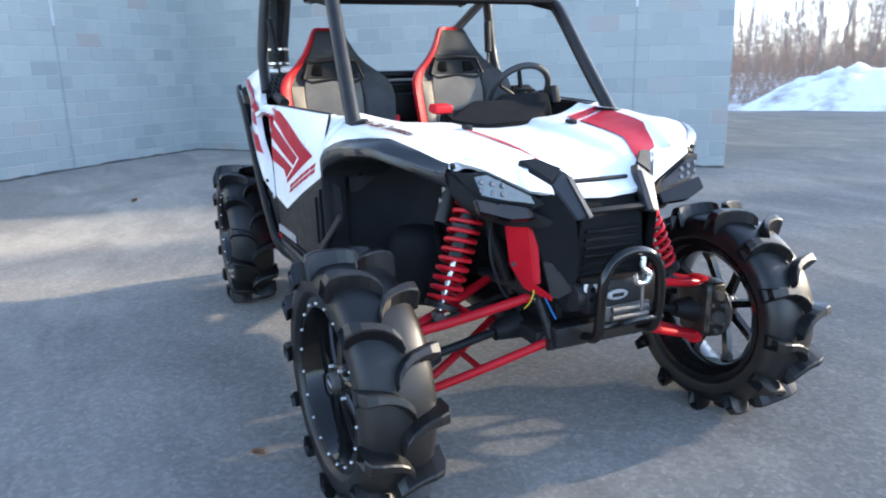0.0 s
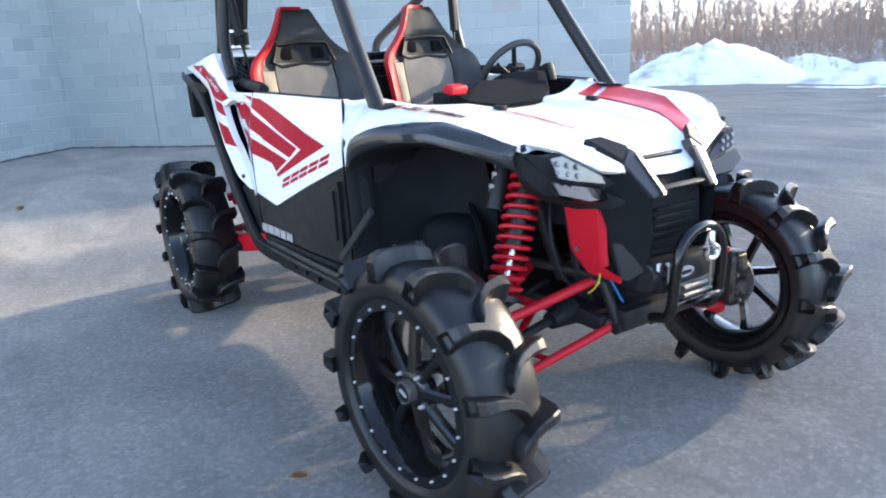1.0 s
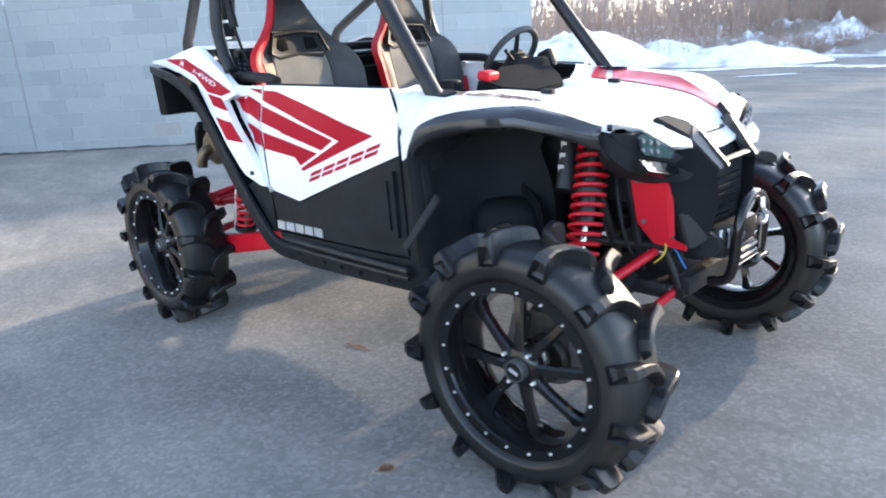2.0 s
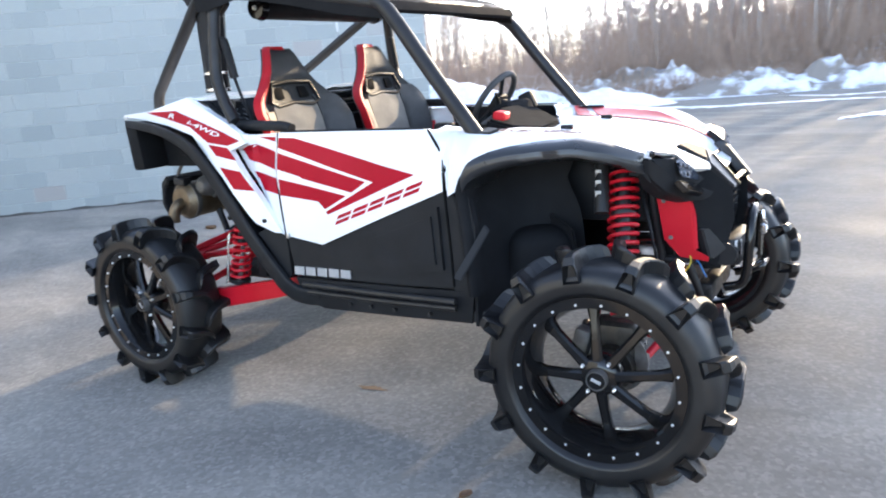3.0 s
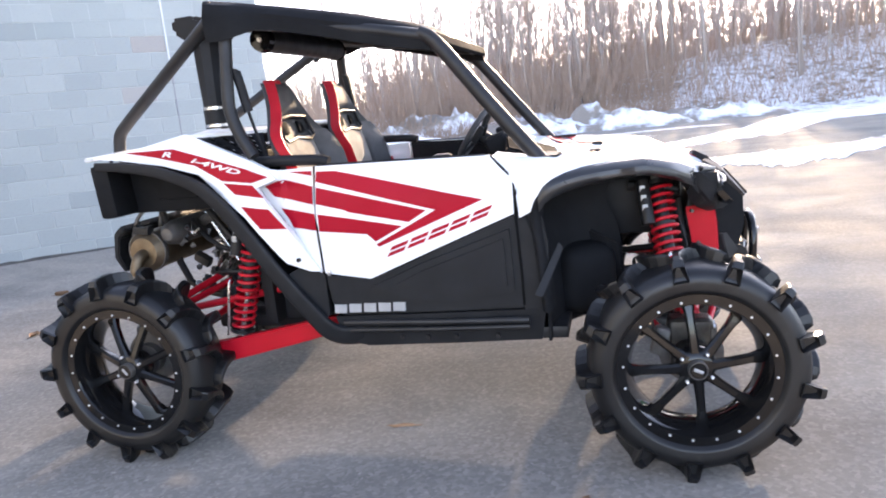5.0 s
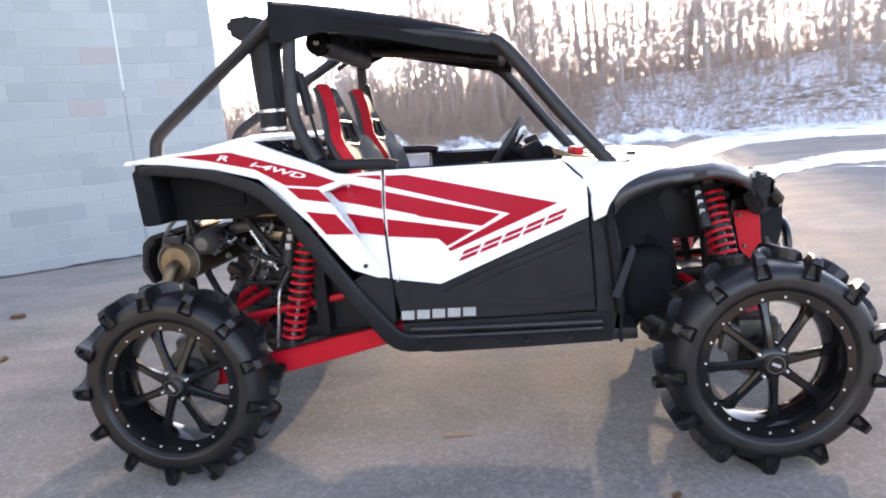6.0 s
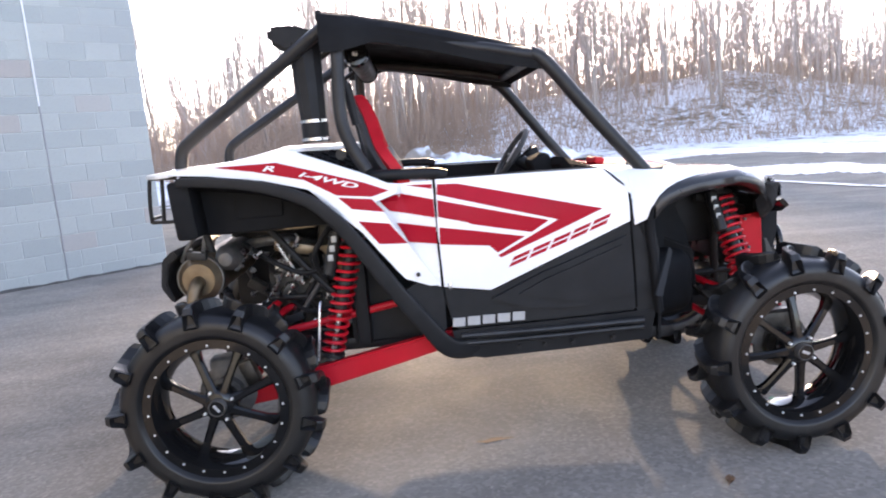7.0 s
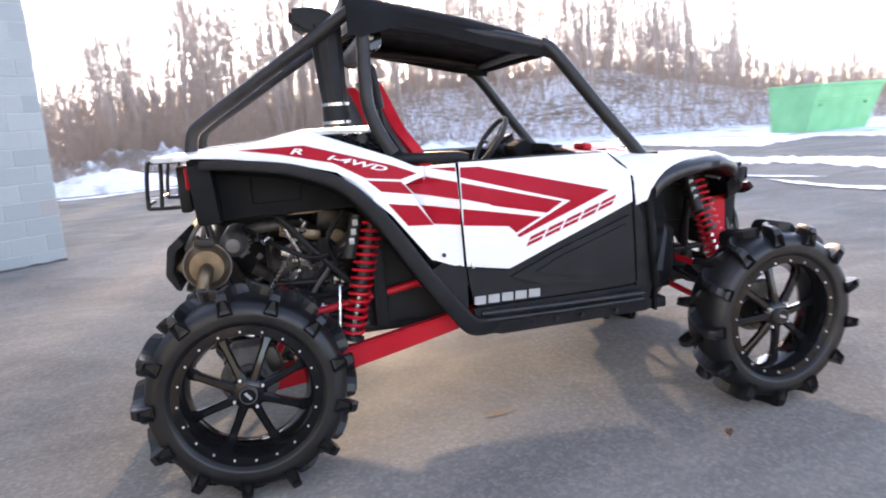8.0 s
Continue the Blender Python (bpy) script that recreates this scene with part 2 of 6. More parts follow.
def tube(points, r, segs=12, steps=1, r_end=None, flat=1.0, closed=False, power=1.0):
    """A bar swept along the points: round, or squarer with a lower power."""
    def bend(v):
        return math.copysign(abs(v) ** power, v)
    path = smooth_path(points, steps)
    bm = bmesh.new()
    n = len(path)
    rings, side = [], None
    for i, p in enumerate(path):
        if closed:
            d = (path[(i + 1) % n] - path[i - 1]).normalized()
        else:
            d = (path[min(i + 1, n - 1)] - path[max(i - 1, 0)]).normalized()
        if side is None:
            ref = Vector((0, 1, 0)) if abs(d.y) < 0.8 else Vector((1, 0, 0))
            side = (ref - d * ref.dot(d)).normalized()
        else:
            side = (side - d * side.dot(d)).normalized()
        up = d.cross(side)
        rr = r if r_end is None else r + (r_end - r) * i / (n - 1)
        rings.append([bm.verts.new(p + rr * (bend(math.cos(a)) * side * flat + bend(math.sin(a)) * up)) for a in (2 * math.pi * k / segs for k in range(segs))])
    for i in range(n if closed else n - 1):
        a, b = rings[i], rings[(i + 1) % n]
        for k in range(segs):
            bm.faces.new((a[k], a[(k + 1) % segs], b[(k + 1) % segs], b[k]))
    if not closed:
        bm.faces.new(rings[0][::-1])
        bm.faces.new(rings[-1])
    return bm


def rod(p0, p1, r0, r1=None, segs=12):
    return tube([p0, p1], r0, segs, 1, r1)


def lathe(profile, segs=48, closed=False):
    """A profile of (radius, along) turned about the y axis."""
    bm = bmesh.new()
    rings = []
    for r, y in profile:
        rings.append([bm.verts.new((r * math.cos(a), y, r * math.sin(a))) for a in (2 * math.pi * k / segs for k in range(segs))])
    m = len(rings)
    for i in range(m if closed else m - 1):
        a, b = rings[i], rings[(i + 1) % m]
        for k in range(segs):
            bm.faces.new((a[k], a[(k + 1) % segs], b[(k + 1) % segs], b[k]))
    if not closed:
        for ring in (rings[0], rings[-1]):
            bm.faces.new(ring)
    return bm


def plate(points, thick, bevel=0.004):
    """A flat or slightly bent panel with an outline of 3D points, thickened by the vector thick."""
    bm = bmesh.new()
    face = bm.faces.new([bm.verts.new(p) for p in points])
    ex = bmesh.ops.extrude_face_region(bm, geom=[face])
    bmesh.ops.translate(bm, vec=thick, verts=[v for v in ex["geom"] if isinstance(v, bmesh.types.BMVert)])
    if bevel:
        bmesh.ops.recalc_face_normals(bm, faces=bm.faces[:])
        bmesh.ops.bevel(bm, geom=bm.edges[:], offset=bevel, segments=2, affect='EDGES', clamp_overlap=True)
    return bm


def grid(points, thick=None):
    """A skin through rows of 3D points, thickened by the vector thick."""
    bm = bmesh.new()
    vs = [[bm.verts.new(p) for p in row] for row in points]
    for a, b in zip(vs, vs[1:]):
        for k in range(len(a) - 1):
            bm.faces.new((a[k], a[k + 1], b[k + 1], b[k]))
    if thick is not None:
        ex = bmesh.ops.extrude_face_region(bm, geom=bm.faces[:])
        bmesh.ops.translate(bm, vec=thick, verts=[v for v in ex["geom"] if isinstance(v, bmesh.types.BMVert)])
    return bm


def table(x, xs, ys):
    return float(np.interp(x, xs, ys))


def side_width(x, z):
    """Half width of the bodywork at a place on its flank."""
    base = table(x, (-1.36, -1.0, -0.5, -0.3, -0.1, 0.3, 0.55, 0.8), (0.75, 0.80, 0.828, 0.805, 0.792, 0.778, 0.758, 0.752))
    lean = table(x, (-1.0, -0.4, -0.2, 0.1, 0.47, 0.6), (0.55, 0.35, 0.2, 0.3, 0.55, 0.5))
    if x < -0.40:
        fold = table(x, (-1.2, -0.865, -0.733, -0.525, -0.43), (1.352, 1.352, 1.312, 1.247, 1.225))
        return base + 0.004 - 0.13 * max(0.0, min(z, fold) - 1.09) - 0.9 * max(0.0, z - fold)
    return base - lean * max(0.0, z - 1.09) - 0.10 * max(0.0, 0.62 - z)


def draped(outline, side, off=0.0, thick=0.012, step=0.07, width=side_width):
    """A panel cut to an outline of (x, z) and laid onto the flank of one side."""
    bm = bmesh.new()
    face = bm.faces.new([bm.verts.new((x, 0, z)) for x, z in outline])
    bmesh.ops.triangulate(bm, faces=[face], ngon_method='EAR_CLIP')
    xs, zs = [p[0] for p in outline], [p[1] for p in outline]
    for axis, lo, hi in ((0, min(xs), max(xs)), (2, min(zs), max(zs))):
        k = math.ceil(lo / step + 0.05)
        while k * step < hi - 0.002:
            co, no = [0, 0, 0], [0, 0, 0]
            co[axis], no[axis] = k * step, 1
            bmesh.ops.bisect_plane(bm, geom=bm.verts[:] + bm.edges[:] + bm.faces[:], plane_co=co, plane_no=no)
            k += 1
    bmesh.ops.remove_doubles(bm, verts=bm.verts[:], dist=0.0002)
    ex = bmesh.ops.extrude_face_region(bm, geom=bm.faces[:])
    back = {v for v in ex["geom"] if isinstance(v, bmesh.types.BMVert)}
    for v in bm.verts:
        v.co.y = yy(side, width(v.co.x, v.co.z) + off - (thick if v in back else 0.0))
    return bm


MIDDLE = -0.05


def yy(side, w):
    """The y of a place w from the y axis on the right flank (side -1), or of its mirror image about the vehicle's middle."""
    return MIDDLE + side * (w + MIDDLE * min(1.0, w / 0.3))


def mirrored(points, side):
    """Points of the right flank, or their mirror images about the vehicle's middle."""
    return [(x, y if side < 0 else 2 * MIDDLE - y, z) for x, y, z in points]


# ---------- ground, lot, snow ----------
CENTRE = Vector((0, -3, 0))


def polar(az, r, z=0.0):
    return Vector((CENTRE.x + r * math.cos(radians(az)), CENTRE.y + r * math.sin(radians(az)), z))


def lumps(x, y, s, seed=0.0):
    return noise.noise(Vector((x * s + seed, y * s - seed, seed * 1.7)))


def lot_edge(az):
    """Distance from the centre to the edge of the asphalt."""
    a = az % 360
    r = table(a, (0, 30, 45, 55, 62, 75, 90, 100, 110, 122, 130, 145, 200, 300, 360), (60, 46, 38, 33, 30.5, 30, 26.5, 24, 22, 22, 23, 26, 45, 60, 60))
    return r + 1.3 * noise.noise(Vector((math.cos(radians(a)) * 6, math.sin(radians(a)) * 6, 3.1)))


def rise(az, r):
    """Height of the land outside the lot: a wooded bank on the sunny side."""
    a = az % 360
    high = table(a, (0, 40, 50, 58, 66, 80, 92, 104, 130, 160, 360), (0.3, 0.5, 1.2, 2.6, 3.9, 3.2, 1.6, 1.1, 1.0, 0.5, 0.3))
    out = r - lot_edge(az) - 1.5
    t = min(max(out / 13.0, 0.0), 1.0)
    return high * t * t * (3 - 2 * t) + 0.25 * t * lumps(r * math.cos(radians(a)), r * math.sin(radians(a)), 0.18, 4.0)


def yard_rise(x, y):
    """The yard climbs very slightly towards the building."""
    t = min(max((0.66 * (y - 1.0) - 0.75 * (x + 1.0)) / 5.5, 0.0), 1.0)
    return 0.06 * t * t * (3 - 2 * t) * min(max((0.5 - x) / 3.0, 0.0), 1.0)


def build_ground():
    rs = [0.0, 8, 15, 19] + [21 + 1.0 * k for k in range(32)] + [56, 62, 70, 82, 100, 140, 220, 420, 900]
    rows = []
    for k in range(241):
        az = 1.5 * k
        rows.append([polar(az, r, rise(az, r) - 0.03) for r in rs])
    bm = grid(rows)
    bmesh.ops.remove_doubles(bm, verts=bm.verts[:], dist=0.001)
    tagged(mesh("ground", bm, FIELD, angle=80), "snow-dusted dry grass ground rising to a wooded bank", "ground", kind="structure")
    rows = []
    for k in range(361):
        edge = lot_edge(k)
        row = []
        for r in [0.0, 1.5, 3, 4.5, 6, 7.5, 9, 10.5, 12, 14, 17, 0.95 * edge, 0.985 * edge, edge]:
            p = polar(k, r)
            p.z = yard_rise(p.x, p.y) if r < edge - 0.01 else -0.06
            row.append(p)
        rows.append(row)
    bm = grid(rows)
    bmesh.ops.remove_doubles(bm, verts=bm.verts[:], dist=0.001)
    tagged(mesh("pavement", bm, ASPHALT, angle=60), "grey weathered asphalt yard with cracks and bright aggregate", "asphalt", kind="structure")


build_ground()


def snow_heap(x, y, length, width, height, turn, seed, material, label, name="snow_mound", rough=0.3):
    """A ploughed heap with a lumpy crest."""
    rows = []
    for i in range(37):
        u = -1 + 2 * i / 36
        row = []
        for j in range(19):
            v = -1 + 2 * j / 18
            d = math.sqrt(u * u + v * v)
            base = max(0.0, 1 - d ** 1.5)
            lump = 1 + rough * (1.4 * lumps(u * length, v * width, 0.9, seed) + 0.8 * lumps(u * length, v * width, 2.4, seed + 5) + 0.4 * lumps(u * length, v * width, 6.0, seed + 9))
            row.append(Vector((u * length / 2, v * width / 2, height * base * lump - 0.04 * (d > 0.97))))
        rows.append(row)
    ob = mesh(name, grid(rows), material, angle=80)
    ob.matrix_world = pose(x, y, 0, 0, 0, turn)
    return tagged(ob, label, "snow", "snow heaps along the yard")


for az, r, ln, wd, ht, turn, seed in ((117.7, 24.1, 6.3, 5.2, 1.22, 35, 1.0), (111.8, 26.2, 4.2, 3.2, 0.70, 25, 2.0), (105.4, 22.6, 5.2, 3.4, 0.62, 20, 3.0), (130.0, 28.0, 6.5, 3.6, 0.35, 35, 4.0)):
    c = polar(az, r)
    snow_heap(c.x, c.y, ln, wd, ht, turn, seed, SNOW, "tall heap of clean ploughed snow beside the yard", "snow_mound", 0.14)
for az, r, ln, wd, ht, turn, seed in ((102.5, 29.5, 8.0, 3.2, 0.95, 12, 6.0), (95.0, 27.5, 7.0, 2.6, 0.7, 0, 7.0), (88.5, 27.5, 6.5, 2.6, 0.8, -4, 8.0), (81.5, 29.5, 7.0, 2.6, 0.55, -10, 9.0), (106.5, 27.0, 5.0, 2.4, 0.6, 20, 10.0)):
    c = polar(az, r)
    snow_heap(c.x, c.y, ln, wd, ht, turn, seed, SNOW_DIRTY, "low dirty bank of ploughed snow and earth clods", "snow_bank", 0.5)


def snow_patch(az0, az1, r, width, seed, name="snow_patch"):
    """A thin ragged sheet of packed snow left on the asphalt."""
    rows = []
    n = int(abs(az1 - az0) * 12)
    for i in range(n + 1):
        az = az0 + (az1 - az0) * i / n
        end = min(1.0, 6 * min(i, n - i) / n)
        mid = r if isinstance(r, float) else r[0] + (r[1] - r[0]) * i / n
        c = mid + 1.3 * lumps(az * 0.25, seed, 0.5, seed)
        w = width * end * (0.55 + 0.9 * abs(lumps(az * 0.5, seed, 0.8, seed + 2)) + 0.5 * lumps(az, seed, 2.0, seed))
        near = w * (1 + 0.7 * lumps(az, seed, 1.6, seed + 6) + 0.35 * lumps(az, seed, 8.3, seed + 8))
        far = w * (1 + 0.7 * lumps(az, seed, 1.4, seed + 11) + 0.35 * lumps(az, seed, 7.9, seed + 13))
        near, far = max(near, 0.004), max(far, 0.004)
        rows.append([polar(az, c + (far if v > 0 else near) * v, 0.004 + 0.0009 * seed + 0.012 * (1 - v * v) * (near > 0.05)) for v in (-1, -0.8, -0.3, 0.3, 0.8, 1)])
    for row in rows:
        for p in row:
            p.z += yard_rise(p.x, p.y)
    return tagged(mesh(name, grid(rows), SNOW, angle=80), "thin ragged streak of packed snow on the asphalt", "snow", "snow streaks on the asphalt")


for spec in ((36, 55, (8.8, 11.8), 0.3, 14.5), (50, 66, (12.6, 13.6), 0.16, 15.5), (84, 112, 20.5, 0.45, 6.5), (98, 106, 25.0, 0.5, 7.5), (101, 107, 20.0, 0.14, 8.5), (99.5, 104, 17.6, 0.12, 9.5), (79, 92, 23.6, 0.4, 3.5)):
    snow_patch(*spec)


def snow_sheet(azs, near, far, seed, name="snow_sheet"):
    """A broad sheet of trodden snow between two ragged edges, running on over the edge of the yard."""
    rows = []
    n = int((azs[-1] - azs[0]) * 12)
    for i in range(n + 1):
        az = azs[0] + (azs[-1] - azs[0]) * i / n
        rag = 0.45 * lumps(az * 0.6, seed, 1.0, seed) + 0.35 * lumps(az * 1.7, seed, 1.3, seed + 4)
        fray = 0.012 * table(az, azs, near) * (lumps(az, seed, 1.7, seed + 6) + 0.8 * lumps(az, seed, 5.3, seed + 8) + 0.5 * lumps(az, seed, 0.7, seed + 3))
        a, b = table(az, azs, near) + 1.2 * rag + fray, table(az, azs, far) + 0.6 * rag + 0.25 * lumps(az, seed, 4.3, seed + 10)
        a = min(a, b - 0.02)
        row = []
        for k in range(15):
            r = a + (b - a) * (k / 14) ** 1.3
            p = polar(az, r)
            out = r - lot_edge(az)
            p.z = max(rise(az, r) - 0.03, 0.0) + 0.010 + 0.014 * (0 < k < 14) + 0.02 * abs(lumps(p.x, p.y, 1.2, seed)) * (0 < k < 14) + yard_rise(p.x, p.y)
            if k == 14 and out > 0:
                p.z -= 0.15
            row.append(p)
        rows.append(row)
    return tagged(mesh(name, grid(rows), SNOW, angle=80), "broad white sheet of trodden snow at the edge of the yard", "snow", "snow streaks on the asphalt")


snow_sheet((30, 38, 46, 50, 54, 58, 63, 68, 72, 75, 78, 81, 86), (24, 24, 23.5, 24.5, 20.8, 22.1, 24.6, 25.0, 23.4, 18.8, 17.8, 16.6, 15.5), (37, 37, 36, 35, 34, 33.5, 33, 32.5, 32, 29, 22, 19.2, 15.7), 2.5)
snow_sheet((32, 38, 46, 55, 58, 62, 66, 70, 75, 80), (12.6, 12.6, 13.4, 15.4, 15.5, 15.7, 15.4, 13.0, 11.9, 13.1), (13.4, 14.2, 15.7, 17.0, 18.4, 18.6, 18.2, 15.6, 14.4, 13.4), 5.5)


def smear(x, y, length, width, turn, seed, material, label):
    """A thin stain with a ragged outline on the asphalt."""
    bm = bmesh.new()
    mid = bm.verts.new((0, 0, 0.005))
    ring = []
    for k in range(40):
        a = 2 * math.pi * k / 40
        f = 1 + 0.55 * lumps(math.cos(a), math.sin(a), 1.6, seed) + 0.35 * lumps(math.cos(a), math.sin(a), 4.5, seed + 3)
        ring.append(bm.verts.new((length / 2 * f * math.cos(a), width / 2 * f * math.sin(a), 0.004)))
    for k in range(40):
        bm.faces.new((mid, ring[k], ring[(k + 1) % 40]))
    ob = mesh("stain", bm, material)
    ob.matrix_world = pose(x, y, 0.0, 0, 0, turn)
    return tagged(ob, label, "stain", "stains on the asphalt")


RUST = worn("rust_stain", (0.11, 0.078, 0.055), (0.16, 0.12, 0.09), 30.0, (0.8, 0.95), bump=0.3)
smear(-0.07, -0.56, 0.15, 0.035, 8, 1.0, RUST, "small rusty brown stain on the asphalt")


LEAF = worn("dead_leaf", (0.10, 0.055, 0.03), (0.17, 0.10, 0.055), 40.0, (0.7, 0.9), bump=0.3)


def dead_leaf(x, y, length, turn, curl):
    """A curled brown leaf lying on the yard, with a short stalk."""
    rows = []
    for i in range(7):
        u = i / 6
        w = 0.36 * length * math.sin(math.pi * min(0.97, 0.04 + 0.95 * u)) ** 0.8
        rows.append([Vector((length * (u - 0.5), w * v, 0.004 + curl * length * (abs(v) ** 2 + 0.6 * (u - 0.5) ** 2))) for v in (-1, -0.5, 0, 0.5, 1)])
    ob = mesh("dead_leaf", merge(grid(rows, Vector((0, 0, -0.002))), tube([(-0.5 * length, 0, 0.01), (-0.8 * length, 0.02 * length, 0.006)], 0.002, 6)), LEAF, angle=60)
    ob.matrix_world = pose(x, y, yard_rise(x, y) + 0.002, 0, 0, turn)
    return tagged(ob, "curled brown dead leaf lying on the asphalt", "leaf", "leaves on the asphalt")


for x, y, length, turn, curl in ((-4.13, 1.89, 0.12, 20, 0.25), (-3.39, 0.78, 0.10, 95, 0.2), (-5.3, -1.47, 0.10, 150, 0.3), (0.78, -1.13, 0.05, 60, 0.25)):
    dead_leaf(x, y, length, turn, curl)
stick = mesh("fallen_twig", merge(tube([(-0.5, 0, 0.02), (-0.15, 0.05, 0.025), (0.2, -0.03, 0.02), (0.55, 0.06, 0.03)], 0.016, 7, 4, 0.007), tube([(0.05, 0.0, 0.025), (0.25, 0.18, 0.04)], 0.009, 6, 1, 0.004)), BARK)
stick.matrix_world = pose(-6.32, 8.72, 0.0, 0, 0, 35)
tagged(stick, "thin dark fallen twig lying on the asphalt", "twig")


# ---------- block walls ----------
END, CORNER = Vector((-3.65, 5.62, 0)), Vector((-10.42, -0.29, 0))
WALL_DIR = (CORNER - END).normalized()
OUT = Vector((-WALL_DIR.y, WALL_DIR.x, 0))
if OUT.dot(Vector((1, -1, 0))) < 0:
    OUT = -OUT
COURSE, BLOCK_LEN, JOINT = 0.2032, 0.4064, 0.007


def slab(origin, along, out, length, height, thick, name, label, skew=0.0):
    pts = [origin, origin + along * length, origin + along * length - out * thick, origin - out * thick + along * skew]
    bm = plate([Vector((p.x, p.y, -0.05)) for p in pts], Vector((0, 0, height + 0.05)), 0)
    return tagged(mesh(name, bm, MORTAR), label, "wall", kind="structure")


def block_mesh(name, length, material):
    d, b = 0.05, 0.004
    bm = box((length / 2, 0, COURSE / 2), (length - JOINT, d, COURSE - JOINT), bevel=b, segments=1)
    bmesh.ops.recalc_face_normals(bm, faces=bm.faces[:])
    me = bpy.data.meshes.new(name)
    bm.to_mesh(me)
    bm.free()
    me.materials.append(material)
    return me


def lay_blocks(wall, origin, along, out, length, height, near_height, near_length, seed):
    """Blocks in running bond on the face of a wall; the low near ones are pieces of their own."""
    rng = random.Random(seed)
    turn = Matrix(((along.x, out.x, 0, 0), (along.y, out.y, 0, 0), (0, 0, 1, 0), (0, 0, 0, 1)))
    whole, half = block_mesh("block", BLOCK_LEN, BLOCK), block_mesh("block", BLOCK_LEN / 2, BLOCK)
    far = bmesh.new()
    made = 0
    for row in range(int(height / COURSE)):
        x = 0.0
        first = row % 2 == 1
        while x < length - 0.02:
            ln = BLOCK_LEN / 2 if first else BLOCK_LEN
            first = False
            ln = BLOCK_LEN / 2 if length - x < BLOCK_LEN * 0.75 else ln
            proud = -0.021 + rng.uniform(-0.0015, 0.0015)
            m = Matrix.Translation(origin + along * x + out * proud + Vector((0, 0, row * COURSE))) @ turn
            if row * COURSE < near_height and x < near_length and made < 300:
                ob = new("block", whole if ln > 0.3 else half)
                ob.parent = wall
                ob.matrix_world = m
                made += 1
            else:
                b = box((ln / 2, 0, COURSE / 2), (ln - JOINT, 0.05, COURSE - JOINT), bevel=0)
                vs = [m @ v.co for v in b.verts]
                idx = [[v.index for v in f.verts] for f in b.faces]
                b.free()
                nv = [far.verts.new(v) for v in vs]
                for f in idx:
                    far.faces.new([nv[i] for i in f])
            x += ln
    ob = mesh("block_courses", far, BLOCK_FAR, wall, "grey concrete blocks in running bond")
    ob["kind"] = "stuff"


WALL_H = 5.2
LEN_B = (CORNER - END).length
wall_b = slab(END - OUT * 0.0015, WALL_DIR, OUT, LEN_B + 0.3, WALL_H, 0.25, "wall_north", "light grey concrete block wall, some blocks darker or tan", 0.12)
A_DIR, A_OUT = OUT, -WALL_DIR
wall_a = slab(CORNER - A_OUT * 0.0015, A_DIR, A_OUT, 14.0, WALL_H, 0.25, "wall_west", "light grey concrete block wall with a few tan blocks")
# the return of the wall at its free end, and a roof edge closing the building behind
C_DIR = (Matrix.Rotation(radians(9), 3, 'Z') @ -OUT).normalized()
C_OUT = Vector((C_DIR.y, -C_DIR.x, 0))
wall_c = slab(END - OUT * 0.3 + WALL_DIR * 0.16, C_DIR, C_OUT, 9.0, WALL_H, 0.25, "wall_east", "light grey concrete block wall turning the corner of the building")
# caulked movement joint on the long wall
for d, start, along, out in ((1.2, END, WALL_DIR, OUT), (7.3, END, WALL_DIR, OUT), (2.6, CORNER, A_DIR, A_OUT)):
    p = start + along * d
    bm = box((0, 0, WALL_H / 2), (0.014, 0.012, WALL_H), bevel=0.002)
    ob = mesh("trim", bm, worn("grey_caulk", (0.22, 0.225, 0.24), (0.3, 0.3, 0.31), 6.0), None)
    ob.matrix_world = Matrix.Translation(p + out * 0.003) @ pose(0, 0, 0, 0, 0, math.degrees(math.atan2(along.y, along.x)))
    tagged(ob, "grey caulked movement joint in the block wall", "joint", kind="structure")
    bm = box((0, 0, (WALL_H + 2.12) / 2), (0.022, 0.014, WALL_H - 2.12), bevel=0.003)
    ob = mesh("trim", bm, worn("white_sealant", (0.66, 0.68, 0.70), (0.76, 0.77, 0.78), 6.0), None)
    ob.matrix_world = Matrix.Translation(p + out * 0.006) @ pose(0, 0, 0, 0, 0, math.degrees(math.atan2(along.y, along.x)))
    tagged(ob, "white sealant smeared over the upper movement joint", "joint", kind="structure")


# dark ragged strip along the wall foot, drawn for the shade line there
FOOT_SHADE = worn("wall_foot_shade", (0.05, 0.047, 0.043), (0.10, 0.095, 0.088), 9.0, (0.8, 0.95), bump=0.6, fine=60, dist=0.01)
for start, along, out, ln in ((END, WALL_DIR, OUT, LEN_B), (CORNER, A_DIR, A_OUT, 14.0)):
    rng = random.Random(3)
    n = int(ln / 0.12)
    rows = []
    for k in range(n + 1):
        p = start + along * (ln * k / n)
        w, h = rng.uniform(0.02, 0.055), rng.uniform(0.012, 0.035)
        lift = yard_rise(p.x, p.y)
        rows.append([p + out * -0.01 + Vector((0, 0, lift + h)), p + out * (0.006 + 0.3 * w) + Vector((0, 0, lift + 0.8 * h)), p + out * (0.01 + w) + Vector((0, 0, lift + 0.002))])
    ob = mesh("trim", grid(rows, Vector((0, 0, -0.02))), FOOT_SHADE, None)
    tagged(ob, "dark ragged strip standing for the shade line at the foot of the block wall", "grit", kind="structure")


